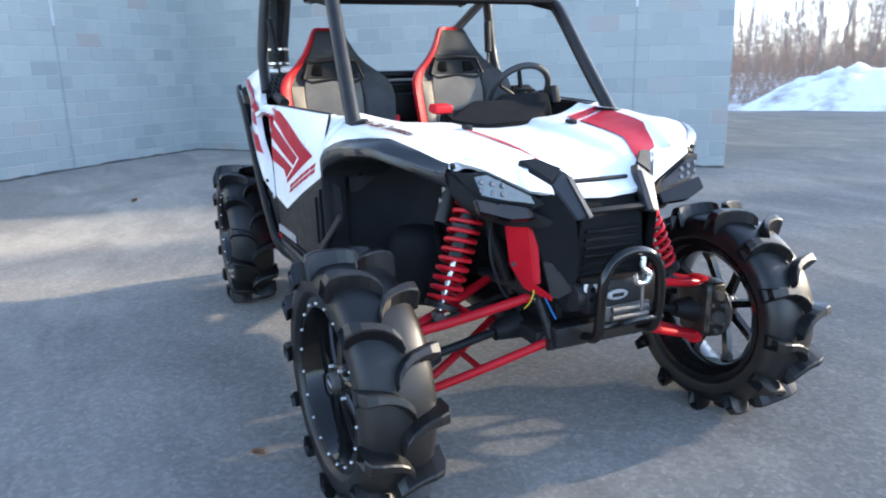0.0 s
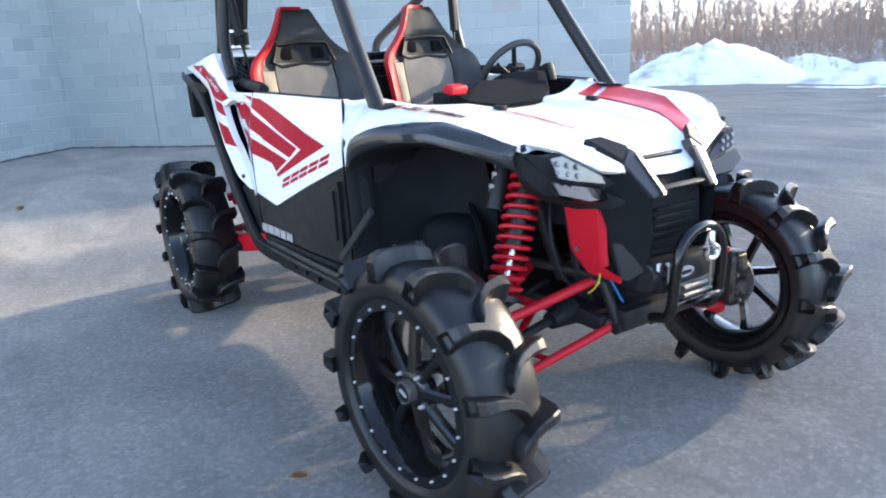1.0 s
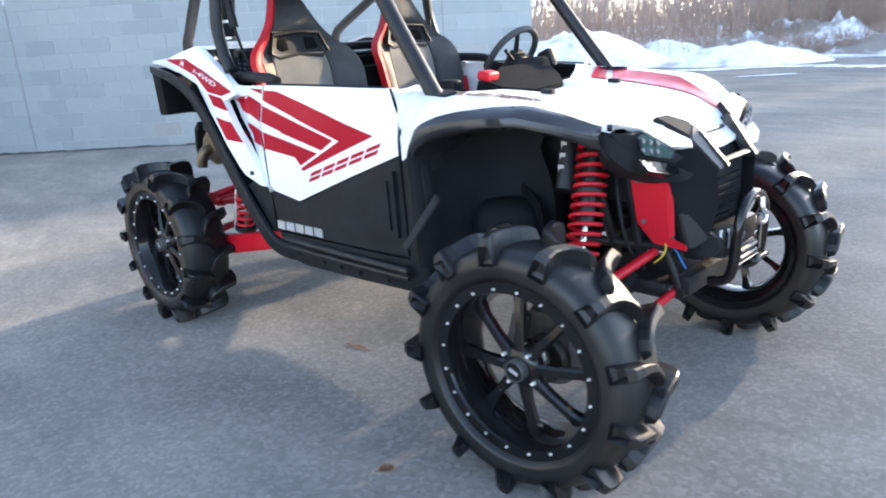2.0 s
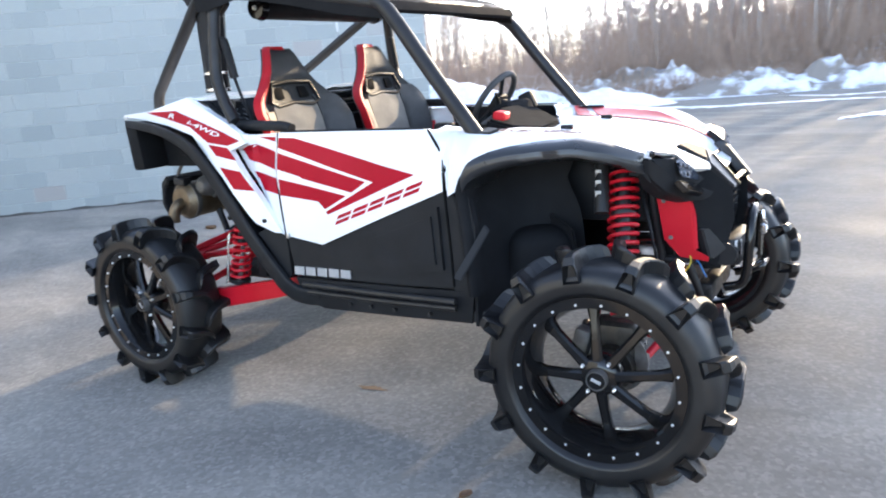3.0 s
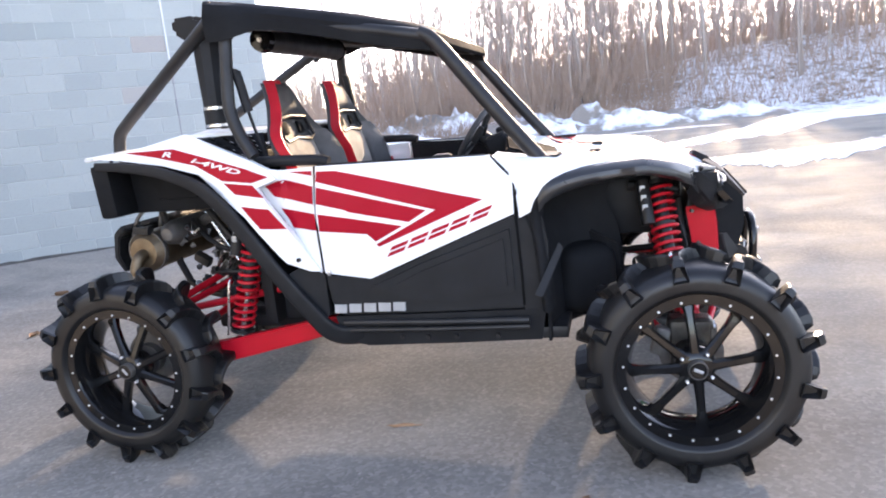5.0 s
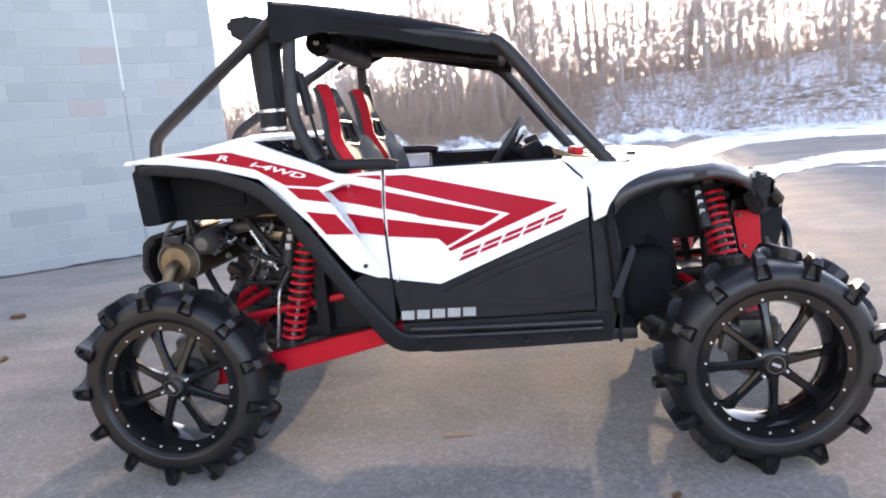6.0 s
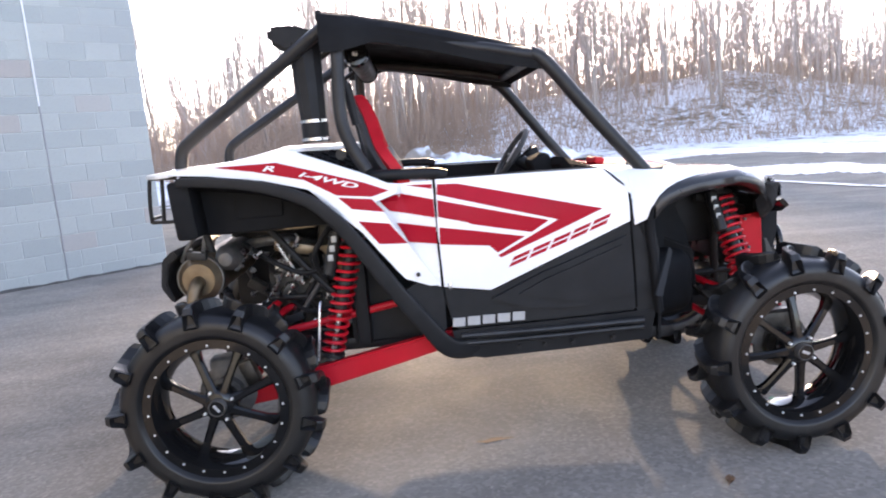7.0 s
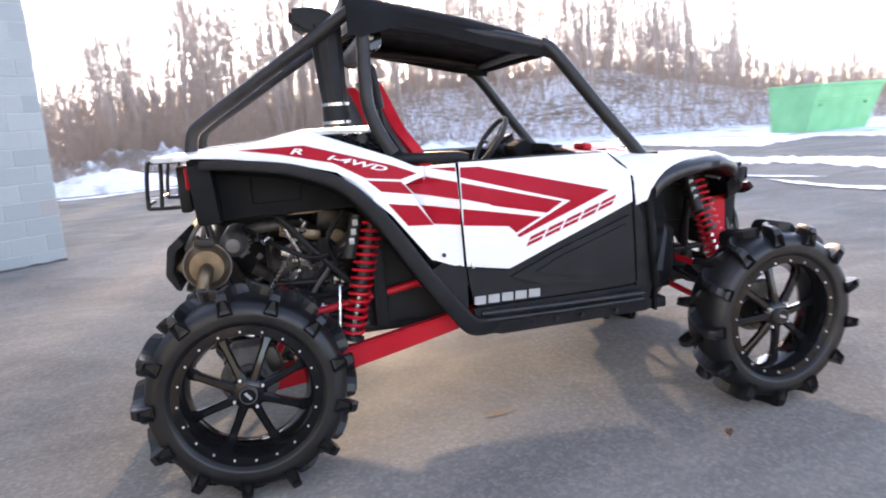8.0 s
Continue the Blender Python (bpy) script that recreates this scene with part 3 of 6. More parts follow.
# ---------- skip ----------
def build_skip():
    root = tagged(new("rubbish_skip"), "long green painted steel rubbish skip with sloping sides, open on top", "skip")
    # local: x along the long side, y across; the near bottom corner at the origin
    H, t = 1.66, 0.05
    W, L, fy = 1.47, 3.05, 0.37
    body = bmesh.new()

    def ring(x0, x1, y0, y1, z):
        return [body.verts.new(p) for p in ((x0, y0, z), (x1, y0, z), (x1, y1, z), (x0, y1, z))]
    rings = [ring(0, L, 0, W, 0.0), ring(0.25, L + 0.5, -fy, W + fy, H), ring(0.25 + t, L + 0.5 - t, t - fy, W + fy - t, H), ring(0.10, L - 0.06, 0.06, W - 0.06, 0.12)]
    for a, b in zip(rings, rings[1:]):
        for k in range(4):
            body.faces.new((a[k], a[(k + 1) % 4], b[(k + 1) % 4], b[k]))
    body.faces.new(rings[0])
    body.faces.new(rings[-1])
    part("body", body, GREEN_PAINT, root)
    for y in (-fy, W + fy):
        part("rim_rail", box((L / 2 + 0.425, y, H - 0.03), (L + 0.41, 0.07, 0.10), bevel=0.015), GREEN_PAINT, root)
    for x in (0.25, L + 0.5):
        part("rim_rail", box((x, W / 2, H - 0.03), (0.07, W + 2 * fy, 0.10), bevel=0.015), GREEN_PAINT, root)
    for x in (0.45, L - 0.35):
        part("lifting_lug", rod((x, -0.20, 0.95), (x, -0.30, 0.93), 0.05), GREEN_PAINT, root)
    part("side_rib", box((L / 2 + 0.3, -0.265, 1.10), (L - 0.1, 0.05, 0.07), (13, 0, 0), 0.01), GREEN_PAINT, root)
    root.matrix_world = pose(17.0, 17.85, 0.0, 0, 0, 10)


build_skip()


# ---------- woods ----------
def twig_mesh(bm, p0, p1, r0, r1, segs=3):
    d = (p1 - p0)
    if d.length < 1e-5:
        return
    d.normalize()
    ref = Vector((0, 0, 1)) if abs(d.z) < 0.9 else Vector((1, 0, 0))
    s = d.cross(ref).normalized()
    u = d.cross(s)
    rings = [[bm.verts.new(p + r * (math.cos(a) * s + math.sin(a) * u)) for a in (2 * math.pi * k / segs for k in range(segs))] for p, r in ((p0, r0), (p1, r1))]
    for k in range(segs):
        bm.faces.new((rings[0][k], rings[0][(k + 1) % segs], rings[1][(k + 1) % segs], rings[1][k]))


def bare_tree(seed, height):
    """A leafless tree: tapered, slightly bent trunk, limbs, and fine twigs as its crown."""
    rng = random.Random(seed)
    trunk = bmesh.new()
    crown = bmesh.new()
    lean = Vector((rng.uniform(-0.12, 0.12), rng.uniform(-0.12, 0.12), 1))
    r_base = 0.0065 * height + rng.uniform(0, 0.018)
    pts = []
    p = Vector((0, 0, -0.3))
    n = 12
    for k in range(n + 1):
        pts.append(p.copy())
        p = p + (lean + Vector((rng.uniform(-0.035, 0.035), rng.uniform(-0.035, 0.035), 0))).normalized() * (height / n)
    rad = [r_base * (1 - 0.93 * (k / n) ** 0.9) + 0.008 for k in range(n + 1)]
    for k in range(n):
        twig_mesh(trunk, pts[k], pts[k + 1], rad[k], rad[k + 1], 6)

    def limb(start, direction, length, r, depth):
        q = start.copy()
        d = direction.normalized()
        steps = 4 if depth == 0 else 2
        for k in range(steps):
            d = (d + Vector((rng.uniform(-0.13, 0.13), rng.uniform(-0.13, 0.13), rng.uniform(0.0, 0.3)))).normalized()
            q2 = q + d * length / steps
            ra, rb = r * (1 - k / steps * 0.7), r * (1 - (k + 1) / steps * 0.7)
            twig_mesh(trunk if depth == 0 else crown, q, q2, ra, rb, 4 if depth == 0 else 3)
            if depth == 0:
                for _ in range(2):
                    nd = (d + Vector((rng.uniform(-0.6, 0.6), rng.uniform(-0.6, 0.6), rng.uniform(0.1, 0.7)))).normalized()
                    limb(q2, nd, length * rng.uniform(0.35, 0.6), max(rb * 0.6, 0.011), depth + 1)
            q = q2

    for k in range(int(6 + 0.6 * height)):
        t = rng.uniform(0.18, 0.98) ** 0.8
        i = min(int(t * n), n - 1)
        start = pts[i].lerp(pts[i + 1], t * n - i)
        a = rng.uniform(0, 2 * math.pi)
        up = rng.uniform(1.4, 3.2)
        limb(start, Vector((math.cos(a), math.sin(a), up)), height * 0.30 * (1.1 - t) + 0.5, max(rad[i] * 0.42, 0.016), 0)
    ob = mesh("tree", trunk, BARK, angle=70)
    mesh("crown", crown, TWIG, ob, "bare brown twigs", angle=70)
    return tagged(ob, "bare leafless grey-brown deciduous tree at the edge of the woods", "tree", "trees behind the yard")


def tree_limit(az):
    """Height of the canopy by direction."""
    return table(az % 360, (0, 40, 48, 54, 60, 66, 80, 95, 101, 106, 125, 150, 360), (4, 3.5, 4.0, 5.6, 9.4, 11.0, 12.0, 11.5, 9.0, 7.2, 10.0, 10.0, 4))


def plant_woods():
    rng = random.Random(11)
    kinds = [bare_tree(s, h) for s, h in ((1, 9.0), (2, 8.0), (3, 10.0), (4, 7.0), (5, 9.5), (6, 6.0))]
    heights = (9.0, 8.0, 10.0, 7.0, 9.5, 6.0)
    for i, k in enumerate(kinds):
        az = 58 + 13 * i
        r = lot_edge(az) + 10
        k.matrix_world = pose(*polar(az, r, rise(az, r)), 0, 0, 40 * i)
    placed = 0
    while placed < 230:
        az = rng.uniform(46, 140)
        if az > 108 and rng.random() < 0.45:
            continue
        r = lot_edge(az) + 6.5 + 22 * rng.random() ** 1.3
        i = rng.randrange(6)
        k = kinds[i]
        s = tree_limit(az) * (0.5 + 0.62 * rng.random() ** 1.3) * (r / 38.0) ** 0.6 / heights[i]
        m = pose(*polar(az, r, rise(az, r) - 0.05), 0, 0, rng.uniform(0, 360)) @ Matrix.Scale(s, 4)
        ob = copy_thing(k, m)
        ob.matrix_world = m
        placed += 1


plant_woods()


def far_woods():
    """Thin stems and twigs of the depth of the woods, too many to count."""
    rng = random.Random(23)
    verts, faces = [], []

    def stem(p0, p1, r0, r1):
        d = (p1 - p0).normalized()
        s = d.cross(Vector((0.3, 0.9, 0.1))).normalized()
        u = d.cross(s)
        b = len(verts)
        for p, r in ((p0, r0), (p1, r1)):
            for a in (0, 2.094, 4.189):
                verts.append(p + r * (math.cos(a) * s + math.sin(a) * u))
        for k in range(3):
            faces.append((b + k, b + (k + 1) % 3, b + 3 + (k + 1) % 3, b + 3 + k))

    for n in range(6200):
        # the last 800 stand unseen on the other sides, added for reflections
        if n < 5400:
            az = rng.uniform(40, 150)
            if az > 108 and rng.random() < 0.5:
                az = rng.uniform(55, 108)
        else:
            az = rng.uniform(150, 400)
        edge = lot_edge(az)
        r = edge + 9 + 34 * rng.random()
        h = tree_limit(az) * (0.28 + 0.75 * rng.random() ** 1.7) * (r / 38.0) ** 0.75
        base = polar(az, r, rise(az, r) - 0.2)
        top = base + Vector((rng.uniform(-0.13, 0.13) * h, rng.uniform(-0.13, 0.13) * h, h))
        rr = 0.015 + 0.035 * rng.random() ** 2
        mid = base.lerp(top, 0.5) + Vector((rng.uniform(-0.2, 0.2), rng.uniform(-0.2, 0.2), 0))
        stem(base, mid, rr, rr * 0.7)
        stem(mid, top, rr * 0.7, 0.01)
        for _ in range(2):
            t = rng.uniform(0.2, 0.95)
            s = base.lerp(mid, 2 * t) if t < 0.5 else mid.lerp(top, 2 * t - 1)
            a = rng.uniform(0, 6.283)
            ln = rng.uniform(0.8, 2.4) * (1.15 - t)
            e = s + Vector((math.cos(a) * ln * 0.35, math.sin(a) * ln * 0.35, ln))
            stem(s, e, 0.022, 0.010)
    me = bpy.data.meshes.new("distant_woods")
    me.from_pydata([tuple(v) for v in verts], [], faces)
    me.materials.append(TWIG)
    tagged(new("distant_woods", me), "dense leafless brown woodland in hazy distance", "woods", kind="stuff")
    # undergrowth
    verts.clear()
    faces.clear()
    for n in range(26000):
        az = rng.uniform(42, 142) if n % 4 else rng.uniform(84, 106)
        edge = lot_edge(az)
        r = edge + 3.0 + 30 * rng.random() ** 1.4
        h = rng.uniform(0.25, 0.9) if r < edge + 5 else 0.6 + (1.6 if az < 84 else 2.3) * rng.random() ** 1.8
        base = polar(az, r, rise(az, r) - 0.1)
        a = rng.uniform(0, 6.283)
        top = base + Vector((math.cos(a) * h * 0.38, math.sin(a) * h * 0.38, h))
        stem(base, top, rng.uniform(0.010, 0.024), 0.005)
        s = base.lerp(top, rng.uniform(0.3, 0.8))
        stem(s, s + Vector((rng.uniform(-0.4, 0.4), rng.uniform(-0.4, 0.4), rng.uniform(0.1, 0.6))) * h * 0.6, 0.009, 0.004)
    me = bpy.data.meshes.new("undergrowth")
    me.from_pydata([tuple(v) for v in verts], [], faces)
    me.materials.append(BRUSH)
    tagged(new("undergrowth", me), "tangled dry brown brush and grass below the trees", "brush", kind="stuff")


far_woods()


# ---------- the vehicle ----------
HUB_Z, AXLE, WHEEL_Y = 0.42, 1.18, 0.85
utv = tagged(new("utility_vehicle"), "white and red two-seat off-road utility vehicle on tall black mud tyres", "vehicle")


def build_wheel():
    """A wheel about the y axis with its outer face to -y; returns the rim object, which carries the rest."""
    rim = lathe([(0.250, -0.100), (0.284, -0.098), (0.287, -0.080), (0.272, -0.066), (0.252, -0.05), (0.246, 0.04), (0.262, 0.075), (0.284, 0.09), (0.284, 0.102), (0.266, 0.102), (0.240, 0.08), (0.226, 0.045), (0.223, -0.012), (0.232, -0.05), (0.244, -0.088)], 72, True)
    hub = lathe([(0.0005, -0.064), (0.030, -0.064), (0.054, -0.060), (0.070, -0.042), (0.074, -0.015), (0.066, 0.02), (0.0005, 0.02)], 40)
    spoke_me = None
    wheel = part("wheel", merge(rim, hub), BLACK_GLOSS, utv, "gloss black eight-spoke alloy wheel with a bolted ring", 40)
    for k in range(8):
        prof = [(0.050, -0.060, 0.020, 0.034), (0.12, -0.050, 0.0165, 0.032), (0.19, -0.036, 0.0165, 0.032), (0.232, -0.026, 0.024, 0.040)]
        bm = bmesh.new()
        rings = []
        for r, y, hw, dp in prof:
            rings.append([bm.verts.new(p) for p in ((r, y, -hw * 0.55), (r, y, hw * 0.55), (r, y + 0.008, hw), (r, y + dp, hw * 0.8), (r, y + dp, -hw * 0.8), (r, y + 0.008, -hw))])
        for a, b in zip(rings, rings[1:]):
            for i in range(6):
                bm.faces.new((a[i], a[(i + 1) % 6], b[(i + 1) % 6], b[i]))
        bm.faces.new(rings[0])
        bm.faces.new(rings[-1])
        if spoke_me is None:
            ob = part("spoke", bm, BLACK_GLOSS, wheel)
            spoke_me = ob.data
        else:
            bm.free()
            ob = new("spoke", spoke_me)
            ob.parent = wheel
        ob.matrix_basis = Matrix.Rotation(math.pi * 2 * k / 8 + 0.12, 4, 'Y')
    side = [(0.282, -0.096), (0.296, -0.108), (0.300, -0.113), (0.306, -0.113), (0.325, -0.117), (0.348, -0.114), (0.366, -0.102), (0.378, -0.080), (0.384, -0.04)]
    tyre = lathe(side + [(0.386, 0.0)] + [(r, -y) for r, y in side[::-1]] + [(0.272, 0.0)], 72, True)
    part("tyre", tyre, TYRE, wheel, "black mud tyre with smooth sidewall", 60)
    # stations of a lug: along the axle, offset round the tyre, foot and crown radius, half width at foot and crown
    stations = ((-0.131, -0.002, 0.338, 0.398, 0.027, 0.020), (-0.119, 0.0, 0.340, 0.420, 0.027, 0.019), (-0.09, 0.001, 0.362, 0.428, 0.024, 0.016), (-0.06, 0.006, 0.373, 0.428, 0.021, 0.014), (-0.03, 0.016, 0.378, 0.428, 0.020, 0.0135), (-0.005, 0.033, 0.380, 0.427, 0.020, 0.0135), (0.013, 0.056, 0.380, 0.422, 0.019, 0.012), (0.020, 0.079, 0.378, 0.410, 0.014, 0.008))
    lug_meshes = []
    for flip in (1, -1):
        lug = bmesh.new()
        rings = []
        for y, t, lo, hi, w0, w1 in stations:
            rings.append([lug.verts.new((x, flip * y, z)) for x, z in ((t - w0, lo), (t + w0, lo), (t + w1, hi - 0.005), (t + w1 * 0.7, hi), (t - w1 * 0.7, hi), (t - w1, hi - 0.005))])
        for a, b in zip(rings, rings[1:]):
            for i in range(6):
                lug.faces.new((a[i], a[(i + 1) % 6], b[(i + 1) % 6], b[i]))
        end = lug.faces.new(rings[0][::-1])
        lug.faces.new(rings[-1])
        bmesh.ops.recalc_face_normals(lug, faces=lug.faces[:])
        bmesh.ops.inset_individual(lug, faces=[end], thickness=0.008, depth=0.0)
        mid_x = sum(v.co.x for v in end.verts) / len(end.verts)
        top_z = max(v.co.z for v in end.verts)
        for v in end.verts:
            v.co.x = mid_x + (v.co.x - mid_x) * (0.45 if v.co.z > top_z - 0.012 else 0.9)
        bmesh.ops.translate(lug, vec=(0, flip * 0.022, 0), verts=end.verts[:])
        me = bpy.data.meshes.new("tread_lug")
        lug.to_mesh(me)
        lug.free()
        me.materials.append(TYRE)
        lug_meshes.append(me)
    for k in range(26):
        ob = new("tread_lug", lug_meshes[k % 2])
        ob.parent = wheel
        ob.matrix_basis = Matrix.Rotation(math.pi * 2 * k / 26 + 0.05, 4, 'Y')
    bolt_me = None
    for k in range(20):
        if bolt_me is None:
            bm = lathe([(0.0004, -0.007), (0.0032, -0.0065), (0.0045, -0.004), (0.0048, 0.004)], 8)
            ob = part("bolt", bm, ZINC, wheel, "bright zinc rim bolt")
            bolt_me = ob.data
        else:
            ob = new("bolt", bolt_me)
            ob.parent = wheel
        a = 2 * math.pi * k / 20
        ob.matrix_basis = Matrix.Translation((0.2615 * math.cos(a), -0.0985, 0.2615 * math.sin(a)))
    part("centre_cap", lathe([(0.0005, -0.090), (0.026, -0.091), (0.029, -0.088), (0.031, -0.060)], 28), BLACK_GLOSS, wheel)
    part("cap_ring", lathe([(0.0305, -0.093), (0.0325, -0.093), (0.0345, -0.086), (0.0345, -0.060), (0.0305, -0.060)], 32, True), DULL_METAL, wheel, "bright ring round the centre cap")
    part("cap_mark", box((0, -0.0915, 0), (0.034, 0.002, 0.011), (0, 35, 0), 0.0005), SILVER, wheel)
    for k in range(4):
        a = math.pi / 2 * k + 0.75
        part("lug_nut", moved(lathe([(0.0005, -0.074), (0.005, -0.072), (0.0072, -0.050)], 6), Matrix.Translation((0.062 * math.cos(a), 0, 0.062 * math.sin(a)))), ZINC, wheel)
    return wheel


wheel_fr = build_wheel()
FLIP = Matrix.Scale(-1, 4, (0, 1, 0))
wheel_fr.matrix_basis = pose(AXLE, -WHEEL_Y, HUB_Z, 0, -12, 4)
copy_thing(wheel_fr, pose(-AXLE, -WHEEL_Y, HUB_Z, 0, 18, 0))
copy_thing(wheel_fr, pose(AXLE, 0.68, HUB_Z, 0, 20, 3) @ FLIP)
copy_thing(wheel_fr, pose(-AXLE, 0.68, HUB_Z, 0, 3, 0) @ FLIP)


def helix(p0, p1, radius, wire, turns, flat_ends=True):
    p0, p1 = Vector(p0), Vector(p1)
    d = (p1 - p0).normalized()
    s = d.cross(Vector((1, 0.2, 0))).normalized()
    u = d.cross(s)
    pts = []
    n = int(turns * 14)
    for k in range(n + 1):
        a = 2 * math.pi * turns * k / n
        pts.append(p0.lerp(p1, k / n) + radius * (math.cos(a) * s + math.sin(a) * u))
    return tube(pts, wire, 7)


def shock(bottom, top, side, split=0.62, radius=0.052, turns=11, wire=0.0085, offset=(-0.08, 0.0)):
    """A coil-over: rod, body, spring, collars, end eyes and the reservoir."""
    b, t = Vector(mirrored([bottom], side)[0]), Vector(mirrored([top], side)[0])
    base = part("shock_absorber", rod(b.lerp(t, 0.38), b.lerp(t, 0.97), 0.027, None, 16), BLACK_STEEL, utv, "black shock body inside a red coil spring")
    part("shaft", rod(b.lerp(t, 0.05), b.lerp(t, 0.4), 0.011, None, 12), STEEL, base, "bright steel shaft")
    part("coil_spring", helix(b.lerp(t, 0.10), b.lerp(t, 0.92), radius, wire, turns), RED_PAINT, base, "red coil spring")
    d = (t - b).normalized()
    for f, r in ((0.085, radius + 0.008), (0.60, radius - 0.006), (0.935, radius + 0.008)):
        p = b.lerp(t, f)
        part("spring_collar", rod(p - d * 0.009, p + d * 0.009, r, None, 24), BLACK_STEEL, base)
    for p in (b, t):
        part("end_eye", rod(p - Vector((0.022, 0, 0)), p + Vector((0.022, 0, 0)), 0.022, None, 14), DULL_METAL, base)
    res = t.lerp(b, 0.18) + Vector((offset[0], side * offset[1], 0.0))
    part("reservoir", tube([res - d * 0.10, res + d * 0.085], 0.027, 16), BLACK_STEEL, base, "black shock reservoir with pale lettering bars")
    for k in range(3):
        part("label_bar", box(tuple(res + d * (0.055 - 0.04 * k) + Vector((-0.004, side * 0.026, 0))), (0.022, 0.004, 0.026), bevel=0.001), SILVER, base)
    return base


FLARE_X = (0.462, 0.556, 0.566, 0.618, 0.64, 0.676, 0.74, 0.814, 0.93, 1.042, 1.139, 1.219, 1.25)
FLARE_Z = (1.206, 1.115, 0.985, 1.011, 1.055, 1.104, 1.130, 1.147, 1.160, 1.164, 1.137, 1.095, 1.083)


def flare_z(x):
    """Height of the wing edge above the front wheel."""
    return table(x, FLARE_X, FLARE_Z)


def edge_y(x):
    return table(x, (0.47, 0.56, 0.618, 0.676, 0.814, 0.93, 1.042, 1.139, 1.219, 1.25), (0.70, 0.755, 0.778, 0.785, 0.738, 0.698, 0.657, 0.612, 0.542, 0.505))


def hood_height(x, y_part):
    """Height of the bonnet at a distance along and a share of its half width."""
    zc = table(x, (0.55, 0.70, 0.85, 1.0, 1.2, 1.34, 1.405), (1.150, 1.144, 1.135, 1.116, 1.083, 1.030, 0.985))
    crest = table(x, (0.47, 0.6, 0.8, 0.95, 1.08, 1.18, 1.25), (1.222, 1.205, 1.194, 1.187, 1.172, 1.128, 1.096))
    edge = flare_z(x)
    ridge = zc + 0.026
    return table(y_part, (0, 0.18, 0.30, 0.38, 0.6, 0.79, 0.87, 0.95, 1), (zc, zc + 0.004, ridge, ridge + 0.004, 0.5 * (zc + crest), crest, crest - 0.012, 0.5 * (crest + edge), edge))


def hood_point(u, y_part, side):
    """A place on the bonnet: u from cowl to nose, y_part from the middle (0) to the wing edge (1)."""
    rear = table(y_part, (0, 0.42, 0.8, 0.87, 0.95, 1), (0.63, 0.62, 0.470, 0.464, 0.463, 0.463))
    front = table(y_part, (0, 0.2, 0.38, 0.6, 0.85, 1), (1.405, 1.400, 1.312, 1.300, 1.245, 1.245))
    x = rear + (front - rear) * u
    ye = edge_y(x)
    y = table(y_part, (0, 0.18, 0.38, 0.6, 0.86, 1), (0, 0.15, 0.275, 0.42, ye - 0.08, ye))
    return Vector((x, yy(side, y), hood_height(x, y_part)))


def hood_decal(us, side, lift=0.005):
    """A thin film on the bonnet between pairs of (u, inner part, outer part)."""
    rows = []
    for u, a, b in us:
        rows.append([hood_point(u, a + (b - a) * k / 4, side) + Vector((0, 0, lift)) for k in range(5)])
    return grid(rows, Vector((0, 0, -0.0012)))


def hood_text(text, start, end, parent):
    """Small dark letters along a line on the right wing, from (u, part) to (u, part)."""
    cu = bpy.data.curves.new("lettering", 'FONT')
    cu.body, cu.size, cu.shear, cu.offset = text, 1.0, 0.2, 0.05
    tmp = new("lettering", cu)
    bpy.context.view_layer.update()
    me = bpy.data.meshes.new_from_object(tmp.evaluated_get(bpy.context.evaluated_depsgraph_get()))
    bpy.data.objects.remove(tmp)
    wide = max(v.co.x for v in me.vertices)
    for v in me.vertices:
        f = v.co.x / wide
        u = start[0] + (end[0] - start[0]) * f
        p = start[1] + (end[1] - start[1]) * f - 0.062 * v.co.y
        v.co = hood_point(u, p, -1) + Vector((0, -0.002, 0.005))
    me.materials.append(MAROON)
    ob = new("lettering", me)
    ob.parent = parent
    ob["label"] = "small dark red lettering on the white wing"


